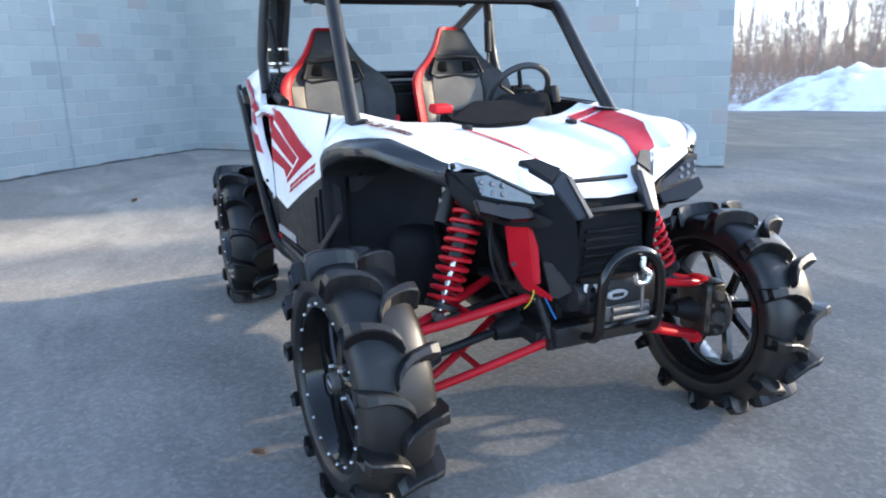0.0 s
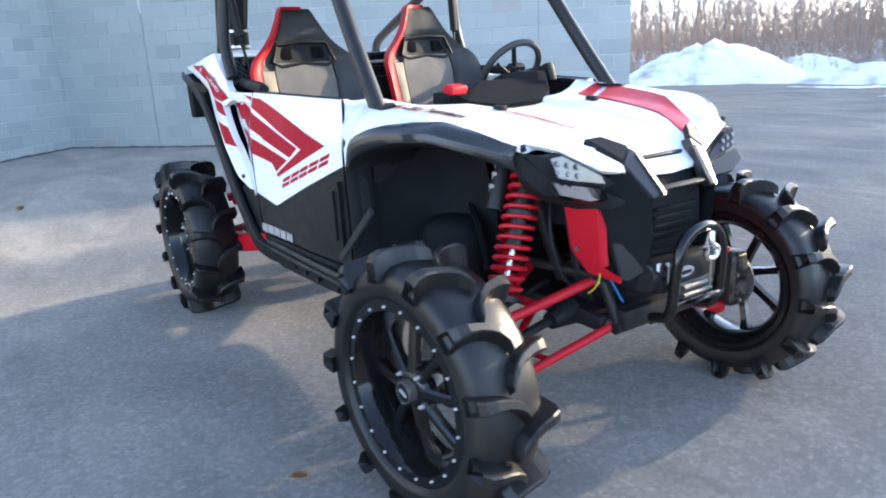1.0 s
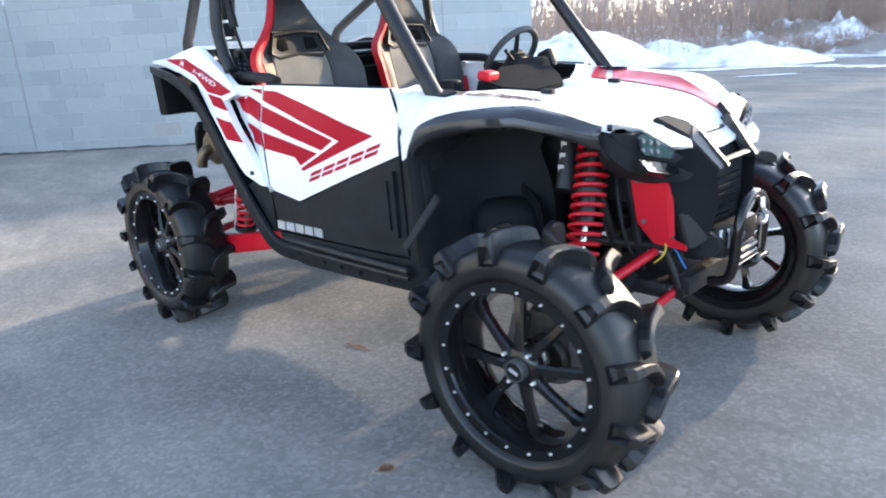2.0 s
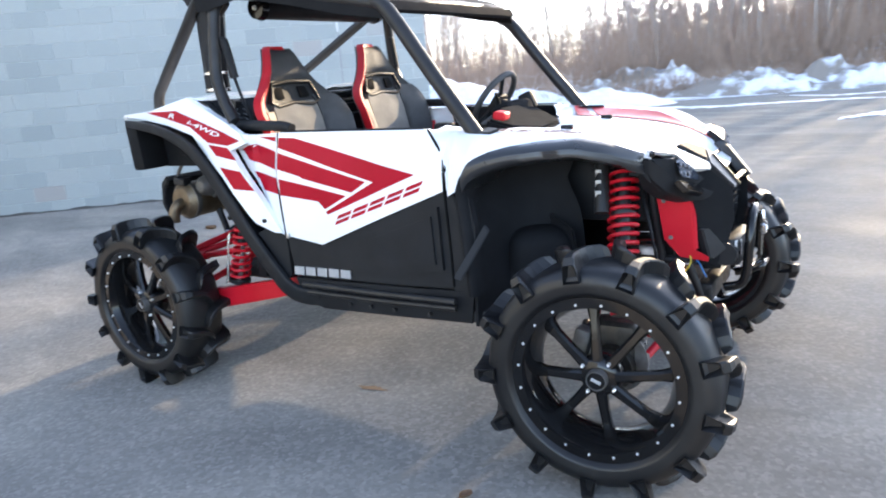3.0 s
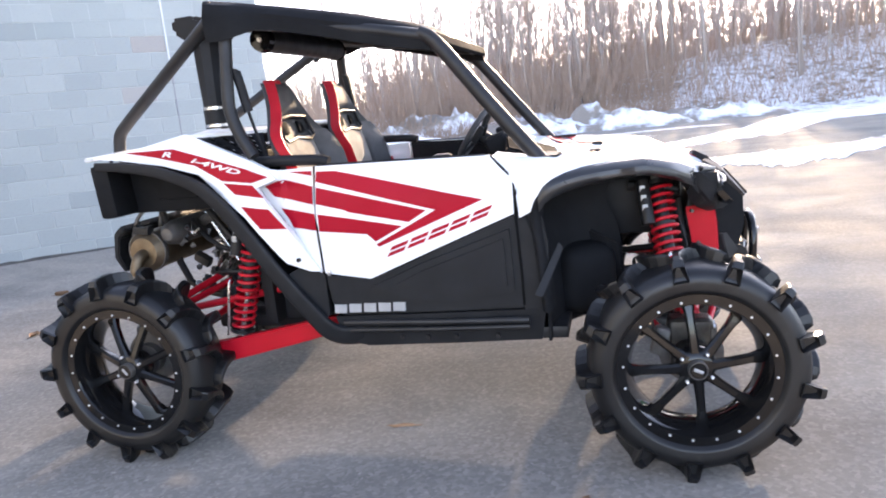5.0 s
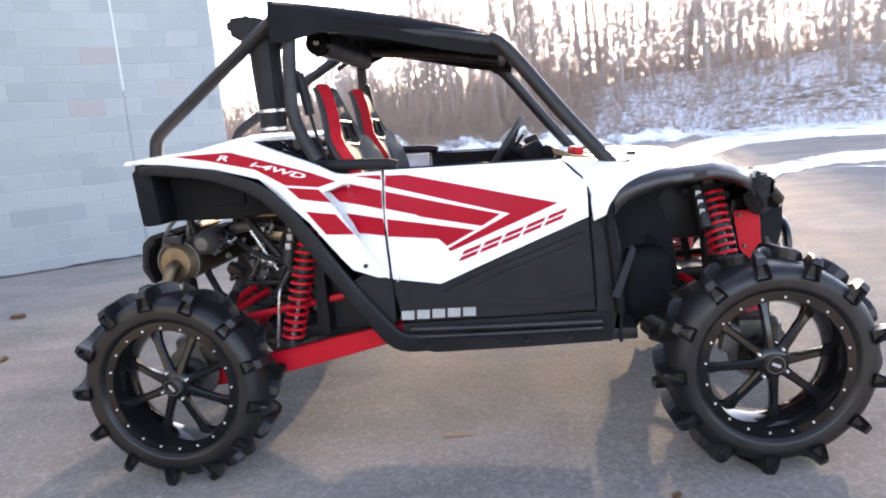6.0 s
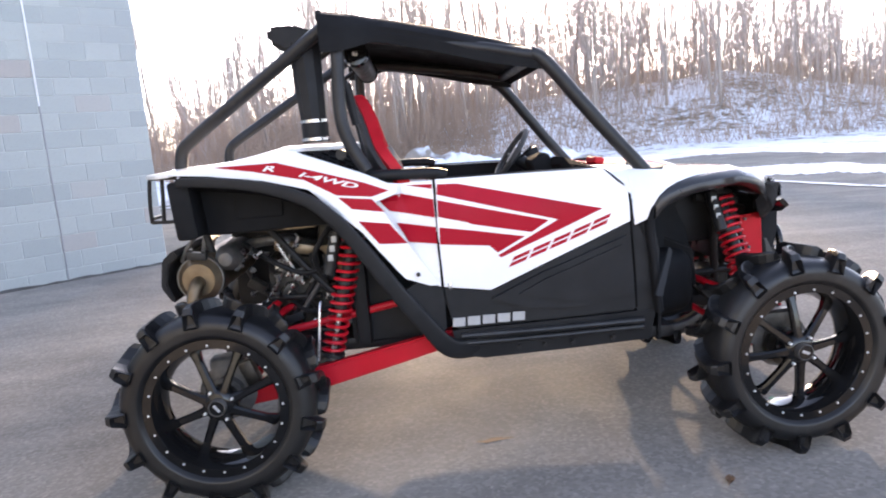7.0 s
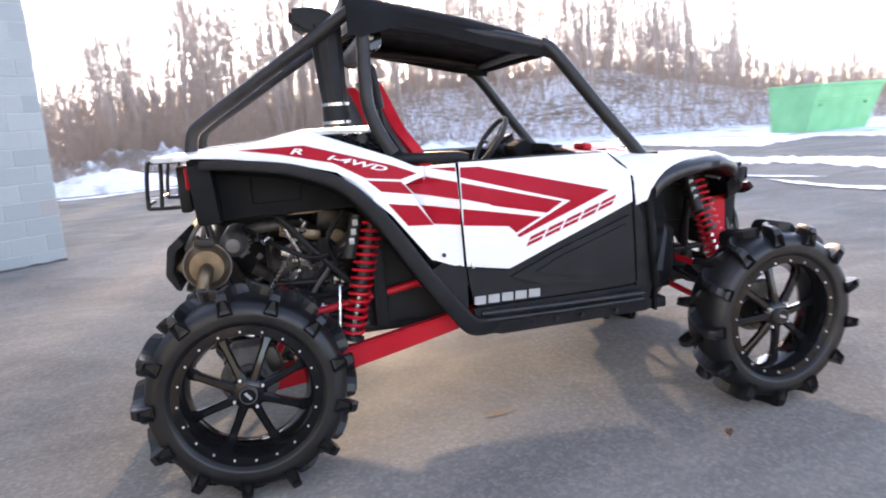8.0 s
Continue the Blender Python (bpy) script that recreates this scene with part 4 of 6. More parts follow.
def build_front():
    rows = []
    for u in (0, 0.03, 0.06, 0.085, 0.105, 0.118, 0.132, 0.15, 0.175, 0.198, 0.226, 0.25, 0.272, 0.31, 0.354, 0.40, 0.46, 0.52, 0.58, 0.64, 0.70, 0.76, 0.82, 0.88, 0.94, 1.0):
        parts = [-1 + 2 * j / 40 for j in range(41)]
        rows.append([hood_point(u, abs(p), -1 if p < 0 else 1) for p in parts])
    hood = part("hood", grid(rows, Vector((0, 0, -0.012))), WHITE, utv, "white moulded bonnet and wings with red film", 50)
    part("decal", hood_decal([(0.12, 0.70, 0.77), (0.14, 0.53, 0.765), (0.19, 0.515, 0.74), (0.235, 0.50, 0.60), (0.27, 0.485, 0.495)], 1), RED_DECAL, hood)
    part("decal", hood_decal([(0.23, 0.73, 0.75), (0.275, 0.60, 0.748), (0.32, 0.475, 0.745), (0.41, 0.468, 0.738), (0.50, 0.46, 0.73), (0.59, 0.455, 0.72), (0.68, 0.45, 0.71), (0.75, 0.445, 0.655), (0.82, 0.395, 0.60), (0.895, 0.335, 0.54), (0.957, 0.285, 0.355)], 1), RED_DECAL, hood)
    part("decal", hood_decal([(0.37, 0.405, 0.412), (0.46, 0.375, 0.402), (0.55, 0.342, 0.380), (0.64, 0.308, 0.352), (0.72, 0.280, 0.318), (0.80, 0.25, 0.275), (0.89, 0.222, 0.226)], -1), RED_DECAL, hood)
    hood_text("Dual Clutch Transmission", (0.295, 0.812), (0.73, 0.862), hood)
    for y in (-0.279, 0.179):
        c = Vector((0.85, y, 1.158))
        part("hood_clip", merge(box(tuple(c + Vector((0, 0, 0.012))), (0.05, 0.026, 0.02), bevel=0.006), rod(c - Vector((0, 0, 0.02)), c + Vector((0, 0, 0.01)), 0.014)), BLACK_PLASTIC, hood)
    part("nose_slot", box((1.356, -0.045, 1.026), (0.012, 0.21, 0.014), (0, 38, 0), 0.004), BLACK_PLASTIC, hood, "black slot in the nose")
    # cowl and dash
    part("dashboard", merge(box((0.52, MIDDLE, 1.065), (0.22, 1.20, 0.20), bevel=0.05, segments=3), plate([(0.455, -0.215, 1.212), (0.45, -0.120, 1.222), (0.44, -0.045, 1.258), (0.41, 0.16, 1.250), (0.43, 0.34, 1.225), (0.54, 0.25, 1.185), (0.665, 0.11, 1.172), (0.67, -0.10, 1.158), (0.58, -0.22, 1.178)], (-0.02, 0, -0.06), 0.012), box((0.36, 0.24, 1.20), (0.12, 0.26, 0.12), (0, -20, 0), 0.035, 3)), DASH, utv, "black moulded dashboard with an instrument hood")
    part("dash_vent", box((0.545, -0.250, 1.226), (0.055, 0.095, 0.036), (0, 12, 12), 0.015, 3), SEAT_RED, utv, "red dashboard grab handle cover")
    # nose
    part("grille_panel", plate([(1.375, -0.175, 0.985), (1.375, 0.075, 0.985), (1.424, 0.066, 0.925), (1.430, 0.085, 0.80), (1.395, 0.09, 0.60), (1.395, -0.19, 0.60), (1.430, -0.185, 0.80), (1.424, -0.166, 0.925)], (-0.05, 0, 0), 0.006), LINER, utv, "black grille panel in the nose")
    for k in range(9):
        part("grille_slat", box((1.428 - 0.0034 * k, MIDDLE, 0.875 - 0.028 * k), (0.020, 0.20, 0.010), bevel=0.003), DASH, utv)
    part("grille_slat", box((1.452, MIDDLE, 0.945), (0.02, 0.24, 0.012), (0, 30, 0), 0.004), BLACK_PLASTIC, utv)
    for s in (-1, 1):
        M = lambda pts: mirrored(pts, s)
        # angular black fin between lamp and nose: a top plate and a falling blade
        fin = part("nose_fin", plate(M([(1.285, -0.313, 1.100), (1.298, -0.255, 1.104), (1.358, -0.195, 1.074), (1.378, -0.245, 1.034)]), (-0.012, 0, -0.03), 0.004), BLACK_PLASTIC, utv, "angular black fin beside the nose")
        part("blade", plate(M([(1.358, -0.195, 1.068), (1.385, -0.180, 1.050), (1.474, -0.158, 0.935), (1.468, -0.208, 0.925), (1.385, -0.248, 1.024)]), (-0.035, 0, -0.014), 0.004), FLARE_PLASTIC, fin, "smooth black blade falling beside the grille")
        part("blade_edge", plate(M([(1.386, -0.196, 1.050), (1.382, -0.172, 1.050), (1.477, -0.153, 0.934), (1.482, -0.176, 0.934)]), (-0.014, 0, -0.010), 0.003), FLARE_PLASTIC, fin, "smooth edge facet of the blade")
        part("brow", plate(M([(1.238, -0.515, 1.104), (1.280, -0.330, 1.092), (1.380, -0.250, 1.022), (1.394, -0.230, 0.994), (1.346, -0.304, 1.009), (1.320, -0.452, 1.084)]), (-0.02, 0, -0.010), 0.003), WHITE, utv, "white strip above the headlight")
        part("nose_side", plate(M([(1.343, -0.29, 0.965), (1.38, -0.245, 1.005), (1.462, -0.205, 0.93), (1.468, -0.19, 0.80), (1.42, -0.19, 0.60), (1.36, -0.21, 0.63), (1.335, -0.30, 0.90)]), (-0.03, 0, 0), 0.006), LINER, utv)
        part("nose_facet", plate(M([(1.362, -0.262, 0.775), (1.384, -0.240, 0.778), (1.442, -0.198, 0.690), (1.405, -0.232, 0.655), (1.388, -0.245, 0.660)]), (-0.03, s * -0.01, 0), 0.004), BLACK_STEEL, utv, "angular smooth facet low on the nose")
        house = part("headlight", plate(M([(1.245, -0.535, 1.078), (1.312, -0.493, 1.072), (1.318, -0.449, 1.078), (1.342, -0.304, 1.0), (1.375, -0.25, 0.965), (1.342, -0.30, 0.94), (1.322, -0.46, 0.965)]), (-0.06, 0, -0.01), 0.006), BLACK_PLASTIC, utv, "black headlight housing with a clear lens over six bulbs")
        part("lens", plate(M([(1.322, -0.489, 1.062), (1.328, -0.448, 1.068), (1.352, -0.306, 0.993), (1.354, -0.291, 0.964), (1.345, -0.39, 0.985), (1.336, -0.470, 1.006)]), (0.004, 0, 0.001), 0.002), LENS_DARK, house, "clear glossy headlight lens")
        for k in range(6):
            i, j = k % 3, k // 3
            c = Vector(M([(1.334 + 0.006 * i, -0.468 + 0.034 * i, 1.047 - 0.008 * i - 0.026 * j)])[0])
            part("bulb", rod(c, c + Vector((0.004, 0, 0.001)), 0.009, 0.007, 14), BULB, house, "round pale bulb reflector")
        part("lamp_panel", plate(M([(1.336, -0.492, 0.998), (1.352, -0.300, 0.958), (1.378, -0.300, 0.925), (1.396, -0.395, 0.934), (1.366, -0.490, 0.962)]), (-0.02, 0, -0.012), 0.003), BLACK_GLOSS, house, "glossy black lower lamp cover")
        trim = [(1.246, -0.540, 1.072), (1.268, -0.532, 1.060), (1.312, -0.490, 1.012), (1.334, -0.39, 0.972), (1.345, -0.31, 0.950), (1.40, -0.25, 0.915)], [(1.236, -0.532, 1.03), (1.258, -0.525, 1.000), (1.292, -0.485, 0.955), (1.328, -0.385, 0.925), (1.342, -0.315, 0.915), (1.39, -0.255, 0.90)], [(1.220, -0.505, 1.00), (1.232, -0.495, 0.965), (1.265, -0.45, 0.925), (1.31, -0.37, 0.895), (1.335, -0.31, 0.89), (1.375, -0.26, 0.885)]
        part("lamp_trim", grid([[Vector(p) for p in M(row)] for row in trim], Vector((-0.02, 0, 0))), BLACK_PLASTIC, utv)
        part("bracket_plate", plate(M([(1.214, -0.318, 0.905), (1.330, -0.294, 0.912), (1.342, -0.277, 0.697), (1.385, -0.238, 0.662), (1.381, -0.238, 0.643), (1.290, -0.285, 0.668), (1.241, -0.310, 0.738)]), (-0.004, s * 0.006, 0.004), 0.002), RED_PAINT, utv, "red sheet-metal bracket beside the grille")
        part("bracket_flange", plate(M([(1.331, -0.294, 0.912), (1.340, -0.274, 0.907), (1.350, -0.262, 0.700), (1.343, -0.277, 0.697)]), (-0.004, 0, 0), 0.0015), RED_PAINT, utv, "folded edge of the red bracket")
        for p in ((1.235, -0.316, 0.89), (1.258, -0.306, 0.75)):
            q = Vector(M([p])[0])
            part("bolt", rod(q, q + Vector((0.004, s * 0.012, 0)), 0.008, None, 8), DULL_METAL, utv)
        q = Vector(M([(1.252, -0.524, 1.084)])[0])
        part("bolt", rod(q, q + Vector((0.004, s * 0.006, 0.014)), 0.009, None, 10), BLACK_STEEL, utv)
        # black flare over the front wheel
        rows = []
        for k in range(25):
            x = 0.645 + (1.228 - 0.645) * k / 24
            ye, ze = edge_y(x), flare_z(x)
            o = table(x, (0.64, 0.70, 0.82, 0.976, 1.1, 1.2, 1.23), (0.010, 0.018, 0.040, 0.066, 0.058, 0.030, 0.012))
            rows.append([Vector((x, yy(s, ye + dy), ze + dz)) for dy, dz in ((-0.02, -0.004), (-0.004, 0.004), (0.35 * o, -0.004), (0.92 * o, -0.022), (o, -0.028), (o - 0.004, -0.046), (0.3 * o, -0.060), (-0.10, -0.060), (-0.28, -0.055))])
        part("front_flare", grid(rows, Vector((0, 0, -0.008))), FLARE_PLASTIC, utv, "black plastic flare over the front wheel", 50)
        rows = []
        for k in range(13):
            z = 0.475 + 0.615 * k / 12
            xr = table(z, (0.475, 0.62, 0.86, 0.985, 1.05, 1.09), (0.660, 0.665, 0.645, 0.590, 0.620, 0.640))
            rows.append([Vector(M([(xr + dx, y, z)])[0]) for dx, y in ((0, -0.757), (0.004, -0.70), (0.014, -0.63), (0.034, -0.56), (0.066, -0.49), (0.115, -0.43), (0.18, -0.395), (0.29, -0.375))])
        part("wheel_well", grid(rows, Vector((-0.012, 0, 0))), LINER, utv, "black wheel-well liner with a folded splash guard", 50)
        rows = []
        for k in range(16):
            z = 0.60 + 0.505 * k / 15
            x0 = table(z, (0.60, 0.86, 0.95, 1.011, 1.055, 1.105), (0.640, 0.622, 0.612, 0.616, 0.638, 0.674))
            rows.append([Vector((x0 + dx, yy(s, y), z)) for dx, y in ((-0.004, 0.766), (0.0, 0.780), (0.010, 0.786), (0.024, 0.782), (0.034, 0.762), (0.040, 0.71))])
        part("flare_leg", grid(rows, Vector((0, -s * 0.008, 0))), LINER, utv, "rounded black edge running down from the front flare", 50)
        part("footwell_bulge", box(M([(0.775, -0.43, 0.655)])[0], (0.26, 0.24, 0.30), (0, 0, -s * 25), 0.105, 8), LINER, utv)
        part("guard_rib", plate(M([(0.616, -0.826, 0.690), (0.648, -0.828, 0.680), (0.728, -0.738, 0.848), (0.710, -0.740, 0.872)]), (-0.004, s * 0.012, -0.004), 0.003), BLACK_PLASTIC, utv)
        part("inner_panel", plate(M([(0.80, -0.40, 0.86), (0.93, -0.46, 0.80), (0.95, -0.44, 0.62), (0.84, -0.38, 0.56)]), (0, s * -0.02, 0), 0.012), BLACK_PLASTIC, utv)
    # hoop bumper and winch
    hoop = part("bumper_hoop", tube([(1.42, -0.135, 0.515), (1.490, -0.137, 0.55), (1.508, -0.137, 0.70), (1.508, -0.105, 0.785), (1.508, -0.022, 0.815), (1.508, 0.060, 0.785), (1.508, 0.092, 0.70), (1.490, 0.092, 0.55), (1.42, 0.09, 0.515)], 0.018, 14, 6), BLACK_GLOSS, utv, "black tubular hoop bumper")
    part("crossbar", rod((1.50, -0.15, 0.575), (1.50, 0.11, 0.575), 0.013), BLACK_GLOSS, hoop)
    winch = part("winch", merge(box((1.43, -0.03, 0.665), (0.10, 0.28, 0.11), bevel=0.02), rod((1.43, -0.20, 0.665), (1.43, 0.14, 0.665), 0.045, None, 20)), BLACK_STEEL, utv, "black electric winch with a bright hawse and hook")
    part("fairlead", merge(box((1.486, -0.02, 0.612), (0.012, 0.18, 0.05), bevel=0.006), rod((1.50, -0.09, 0.625), (1.50, 0.05, 0.625), 0.010), rod((1.50, -0.09, 0.598), (1.50, 0.05, 0.598), 0.010)), DULL_METAL, winch, "dull steel roller fairlead")
    oval = moved(lathe([(0.0005, -0.004), (0.036, -0.004), (0.040, -0.002), (0.040, 0.004), (0.0005, 0.004)], 32), pose(1.487, -0.062, 0.672, 0, 0, 90) @ Matrix.Diagonal((1, 1, 0.42, 1)))
    part("winch_plate", oval, SILVER, winch, "oval bright maker's plate without readable text")
    part("label_bar", box((1.4925, -0.062, 0.672), (0.002, 0.044, 0.012), bevel=0.0005), BLACK_STEEL, winch)
    part("winch_plate", plate([(1.462, -0.175, 0.715), (1.478, -0.135, 0.715), (1.478, -0.135, 0.645), (1.462, -0.175, 0.655)], (0.004, 0, 0), 0.0015), ZINC, winch, "bright winch side plate with two holes")
    for y, z in ((-0.152, 0.698), (-0.156, 0.666)):
        part("hole", rod((1.474, y, z), (1.480, y, z), 0.008, None, 12), SLOT_BLACK, winch)
    part("hook", tube([(1.53, 0.0, 0.80), (1.535, -0.004, 0.765), (1.54, 0.018, 0.742), (1.54, 0.005, 0.718), (1.54, -0.03, 0.722), (1.54, -0.042, 0.752)], 0.0095, 10, 5), STEEL, winch, "bright forged winch hook")
    part("strap", box((1.532, 0.0, 0.70), (0.004, 0.010, 0.16), bevel=0.001), DULL_METAL, winch, "grey hook strap")
    part("shackle", tube([(1.505, -0.07, 0.572), (1.545, -0.075, 0.595), (1.55, -0.02, 0.602), (1.545, 0.035, 0.595), (1.505, 0.03, 0.572)], 0.009, 10, 4), BLACK_GLOSS, winch, "gloss black shackle")


build_front()


def build_sides():
    for s in (-1, 1):
        door = part("door", draped([(-0.243, 1.232), (0.1, 1.226), (0.458, 1.217), (0.546, 1.112), (0.547, 0.992), (0.25, 0.880), (-0.052, 0.762), (-0.243, 0.795), (-0.252, 1.0)], s, 0.0, 0.03), WHITE, utv, "white plastic door with red arrow film and black lower panel", 30)
        for outline in ([(-0.239, 1.212), (-0.159, 1.209), (0.433, 1.056), (-0.001, 0.893), (-0.012, 0.904), (0.243, 1.028), (-0.243, 1.171)],
                        [(-0.243, 1.150), (0.206, 1.029), (0.131, 0.986), (-0.112, 1.041), (-0.128, 1.050), (-0.245, 1.083)],
                        [(-0.244, 1.041), (-0.114, 1.016), (0.103, 0.972), (-0.013, 0.915), (-0.046, 0.947), (-0.246, 0.971)]):
            part("decal", draped(outline, s, 0.0018, 0.0014), RED_DECAL, door)
        for k in range(5):
            x, z = 0.028 + 0.086 * k, 0.849 + 0.0295 * k
            for f0, f1 in ((0.0, 0.41), (0.59, 1.0)):
                outline = [(x + 0.024 * f0, z + 0.042 * f0), (x + 0.024 * f1, z + 0.042 * f1), (x + 0.024 * f1 + 0.072, z + 0.042 * f1 + 0.0245), (x + 0.024 * f0 + 0.072, z + 0.042 * f0 + 0.0245)]
                part("label_bar", draped(outline, s, 0.0018, 0.0014), RED_DECAL, door, "slanted red bar standing for a maker's mark")
        part("inner_panel", draped([(-0.235, 1.218), (0.1, 1.212), (0.445, 1.203), (0.535, 1.105), (0.54, 0.70), (-0.22, 0.70), (-0.235, 1.0)], s, -0.034, 0.012), BLACK_PLASTIC, door, "black inner door lining")
        part("top_roll", tube([(x, yy(s, side_width(x, z) - 0.018), z) for x, z in ((-0.24, 1.225), (0.1, 1.219), (0.44, 1.209))], 0.014, 8, 2), BLACK_PLASTIC, door)
        lower = part("lower_panel", draped([(-0.243, 0.788), (-0.052, 0.755), (0.25, 0.873), (0.546, 0.985), (0.560, 0.62), (0.2, 0.615), (-0.22, 0.622)], s, -0.004, 0.03), BLACK_PLASTIC, door, "black textured lower door panel")
        part("door_recess", draped([(-0.05, 0.728), (0.16, 0.815), (0.525, 0.935), (0.530, 0.690), (0.32, 0.655), (0.10, 0.672)], s, 0.014, 0.02), BLACK_PLASTIC, door)
        part("door_recess", draped([(0.06, 0.738), (0.17, 0.79), (0.50, 0.90), (0.505, 0.715), (0.30, 0.685)], s, 0.024, 0.014), BLACK_PLASTIC, door)
        for k in range(5):
            x = -0.222 + 0.0625 * k
            part("badge_bar", draped([(x, 0.624), (x + 0.003, 0.660), (x + 0.054, 0.658), (x + 0.051, 0.622)], s, 0.004, 0.006), SILVER, door, "silver bar standing for a maker's badge")
        for line in (((0.461, 1.214), (0.5505, 1.112), (0.5515, 0.99), (0.5585, 0.80), (0.5615, 0.625)), ((-0.2475, 1.232), (-0.2535, 1.0), (-0.2475, 0.80))):
            part("door_seam", tube([(x, yy(s, side_width(x, z) - 0.004), z) for x, z in line], 0.0055, 6, 3), SLOT_BLACK, door, "dark gap round the door")
        part("handle", merge(box((-0.22, yy(s, 0.815), 0.80), (0.014, 0.012, 0.025), bevel=0.004)), STEEL, door, "small bright door latch")
        # rear quarter: outer skin behind the scoop, and the inset panel ahead of it
        quarter = part("rear_quarter", draped([(-1.345, 1.346), (-1.077, 1.358), (-0.84, 1.406), (-0.787, 1.384), (-0.525, 1.280), (-0.44, 1.238), (-0.400, 1.196), (-0.487, 1.166), (-0.403, 1.035), (-0.256, 0.806), (-0.300, 0.808), (-0.398, 0.848), (-0.551, 1.052), (-0.679, 1.195), (-0.748, 1.237), (-0.926, 1.286), (-1.152, 1.321), (-1.30, 1.334)], s, 0.008, 0.03), WHITE, utv, "white rear wing with red film and an air scoop", 30)

        def scoop(x, z):
            front = table(z, (0.80, 1.035, 1.17, 1.24), (-0.250, -0.253, -0.253, -0.253))
            back = table(z, (0.80, 1.035, 1.17, 1.24), (-0.262, -0.403, -0.487, -0.44))
            t = min(max((front - x) / max(front - back, 0.01), 0), 1)
            deep = table(z, (0.80, 0.9, 1.02, 1.16, 1.2, 1.24), (0.0, 0.02, 0.055, 0.06, 0.012, 0.0))
            return side_width(x, z) - deep * t
        part("scoop_panel", draped([(-0.256, 1.230), (-0.38, 1.227), (-0.44, 1.236), (-0.50, 1.18), (-0.505, 1.16), (-0.41, 1.02), (-0.262, 0.798), (-0.256, 0.798)], s, -0.002, 0.02, 0.02, scoop), WHITE, quarter, "inset white panel leading into the scoop", 30)
        for outline in ([(-0.366, 1.219), (-0.259, 1.215), (-0.259, 1.196)], [(-0.475, 1.165), (-0.405, 1.186), (-0.387, 1.187), (-0.258, 1.154), (-0.258, 1.082), (-0.438, 1.122)], [(-0.413, 1.071), (-0.258, 1.043), (-0.258, 0.975), (-0.371, 0.988)]):
            part("decal", draped(outline, s, 0.0020, 0.0014, 0.02, scoop), RED_DECAL, quarter)
        for outline in ([(-1.116, 1.352), (-0.865, 1.352), (-0.733, 1.312), (-0.525, 1.247), (-0.43, 1.207), (-0.501, 1.189), (-0.637, 1.205), (-0.761, 1.276), (-0.96, 1.324)],
                        [(-0.633, 1.196), (-0.50, 1.180), (-0.478, 1.153), (-0.454, 1.125), (-0.582, 1.147)], [(-0.56, 1.097), (-0.44, 1.078), (-0.376, 0.991), (-0.486, 1.0)]):
            part("decal", draped(outline, s, 0.0098, 0.0014), RED_DECAL, quarter)
        part("bolt", rod((-0.344, yy(s, 0.80), 0.86), (-0.344, yy(s, 0.828), 0.86), 0.009, None, 10), BLACK_STEEL, quarter)
        part("bolt", rod((-0.525, yy(s, 0.74), 1.262), (-0.525, yy(s, 0.79), 1.262), 0.009, None, 10), BLACK_STEEL, quarter)
        # deck behind the seats, seen above the wing
        rows = []
        for k in range(9):
            x = -1.345 + 0.8 * k / 8
            top = table(x, (-1.345, -1.077, -0.84, -0.7, -0.545), (1.344, 1.356, 1.404, 1.400, 1.395))
            yo = side_width(x, min(top, 1.40)) + 0.004
            if x > -0.80:
                yo = table(x, (-0.80, -0.545), (0.65, 0.54))
            rows.append([Vector((x, yy(s, yo * f), top + (0.012 if f < 0.9 else 0.0))) for f in (0.55, 0.75, 0.9, 1.0)])
        part("rear_deck", grid(rows, Vector((0, 0, -0.015))), WHITE, utv, "white rear deck panel", 40)
        # dark mesh vent between deck and wing
        vent = part("vent", plate([(-0.80, yy(s, 0.680), 1.385), (-0.545, yy(s, 0.585), 1.385), (-0.50, yy(s, 0.66), 1.27), (-0.53, yy(s, 0.755), 1.272)], (0, -s * 0.012, -0.012), 0.002), BLACK_PLASTIC, utv, "black mesh air vent behind the seat")
        for i in range(5):
            for j in range(4):
                a, b = (i + 0.6 + 0.25 * (j % 2)) / 5.6, (j + 0.6) / 4.2
                p = Vector((-0.80, 0.680, 1.385)).lerp(Vector((-0.53, 0.755, 1.272)), a)
                q = Vector((-0.545, 0.585, 1.385)).lerp(Vector((-0.50, 0.66, 1.27)), a)
                c = p.lerp(q, b * 0.9)
                part("vent_cell", box((c.x, yy(s, c.y + 0.004), c.z + 0.003), (0.030, 0.018, 0.006), (s * 35, 25, 0), 0.003, 1), BLACK_GLOSS, vent)
        # arm rest roll and body under the seat side
        part("arm_rest", tube([(-0.56, yy(s, 0.70), 1.265), (-0.40, yy(s, 0.725), 1.262), (-0.25, yy(s, 0.735), 1.256), (-0.195, yy(s, 0.735), 1.243)], 0.023, 12, 4), BLACK_PLASTIC, utv, "black padded side bolster")
        # big black arch bar behind the door
        bar = [(-1.265, 0.778, 1.305), (-1.12, 0.815, 1.296), (-0.93, 0.838, 1.266), (-0.765, 0.848, 1.205), (-0.672, 0.850, 1.132), (-0.568, 0.848, 1.002), (-0.430, 0.838, 0.790), (-0.302, 0.822, 0.612), (-0.256, 0.806, 0.552), (-0.205, 0.782, 0.522), (-0.12, 0.762, 0.520)]
        part("arch_bar", tube([(x, yy(s, y), z) for x, y, z in bar], 0.017, 16, 4, 0.047, 0.42, power=0.55), BLACK_PLASTIC, utv, "thick black plastic arch over the rear wheel", 40)
        rows = []
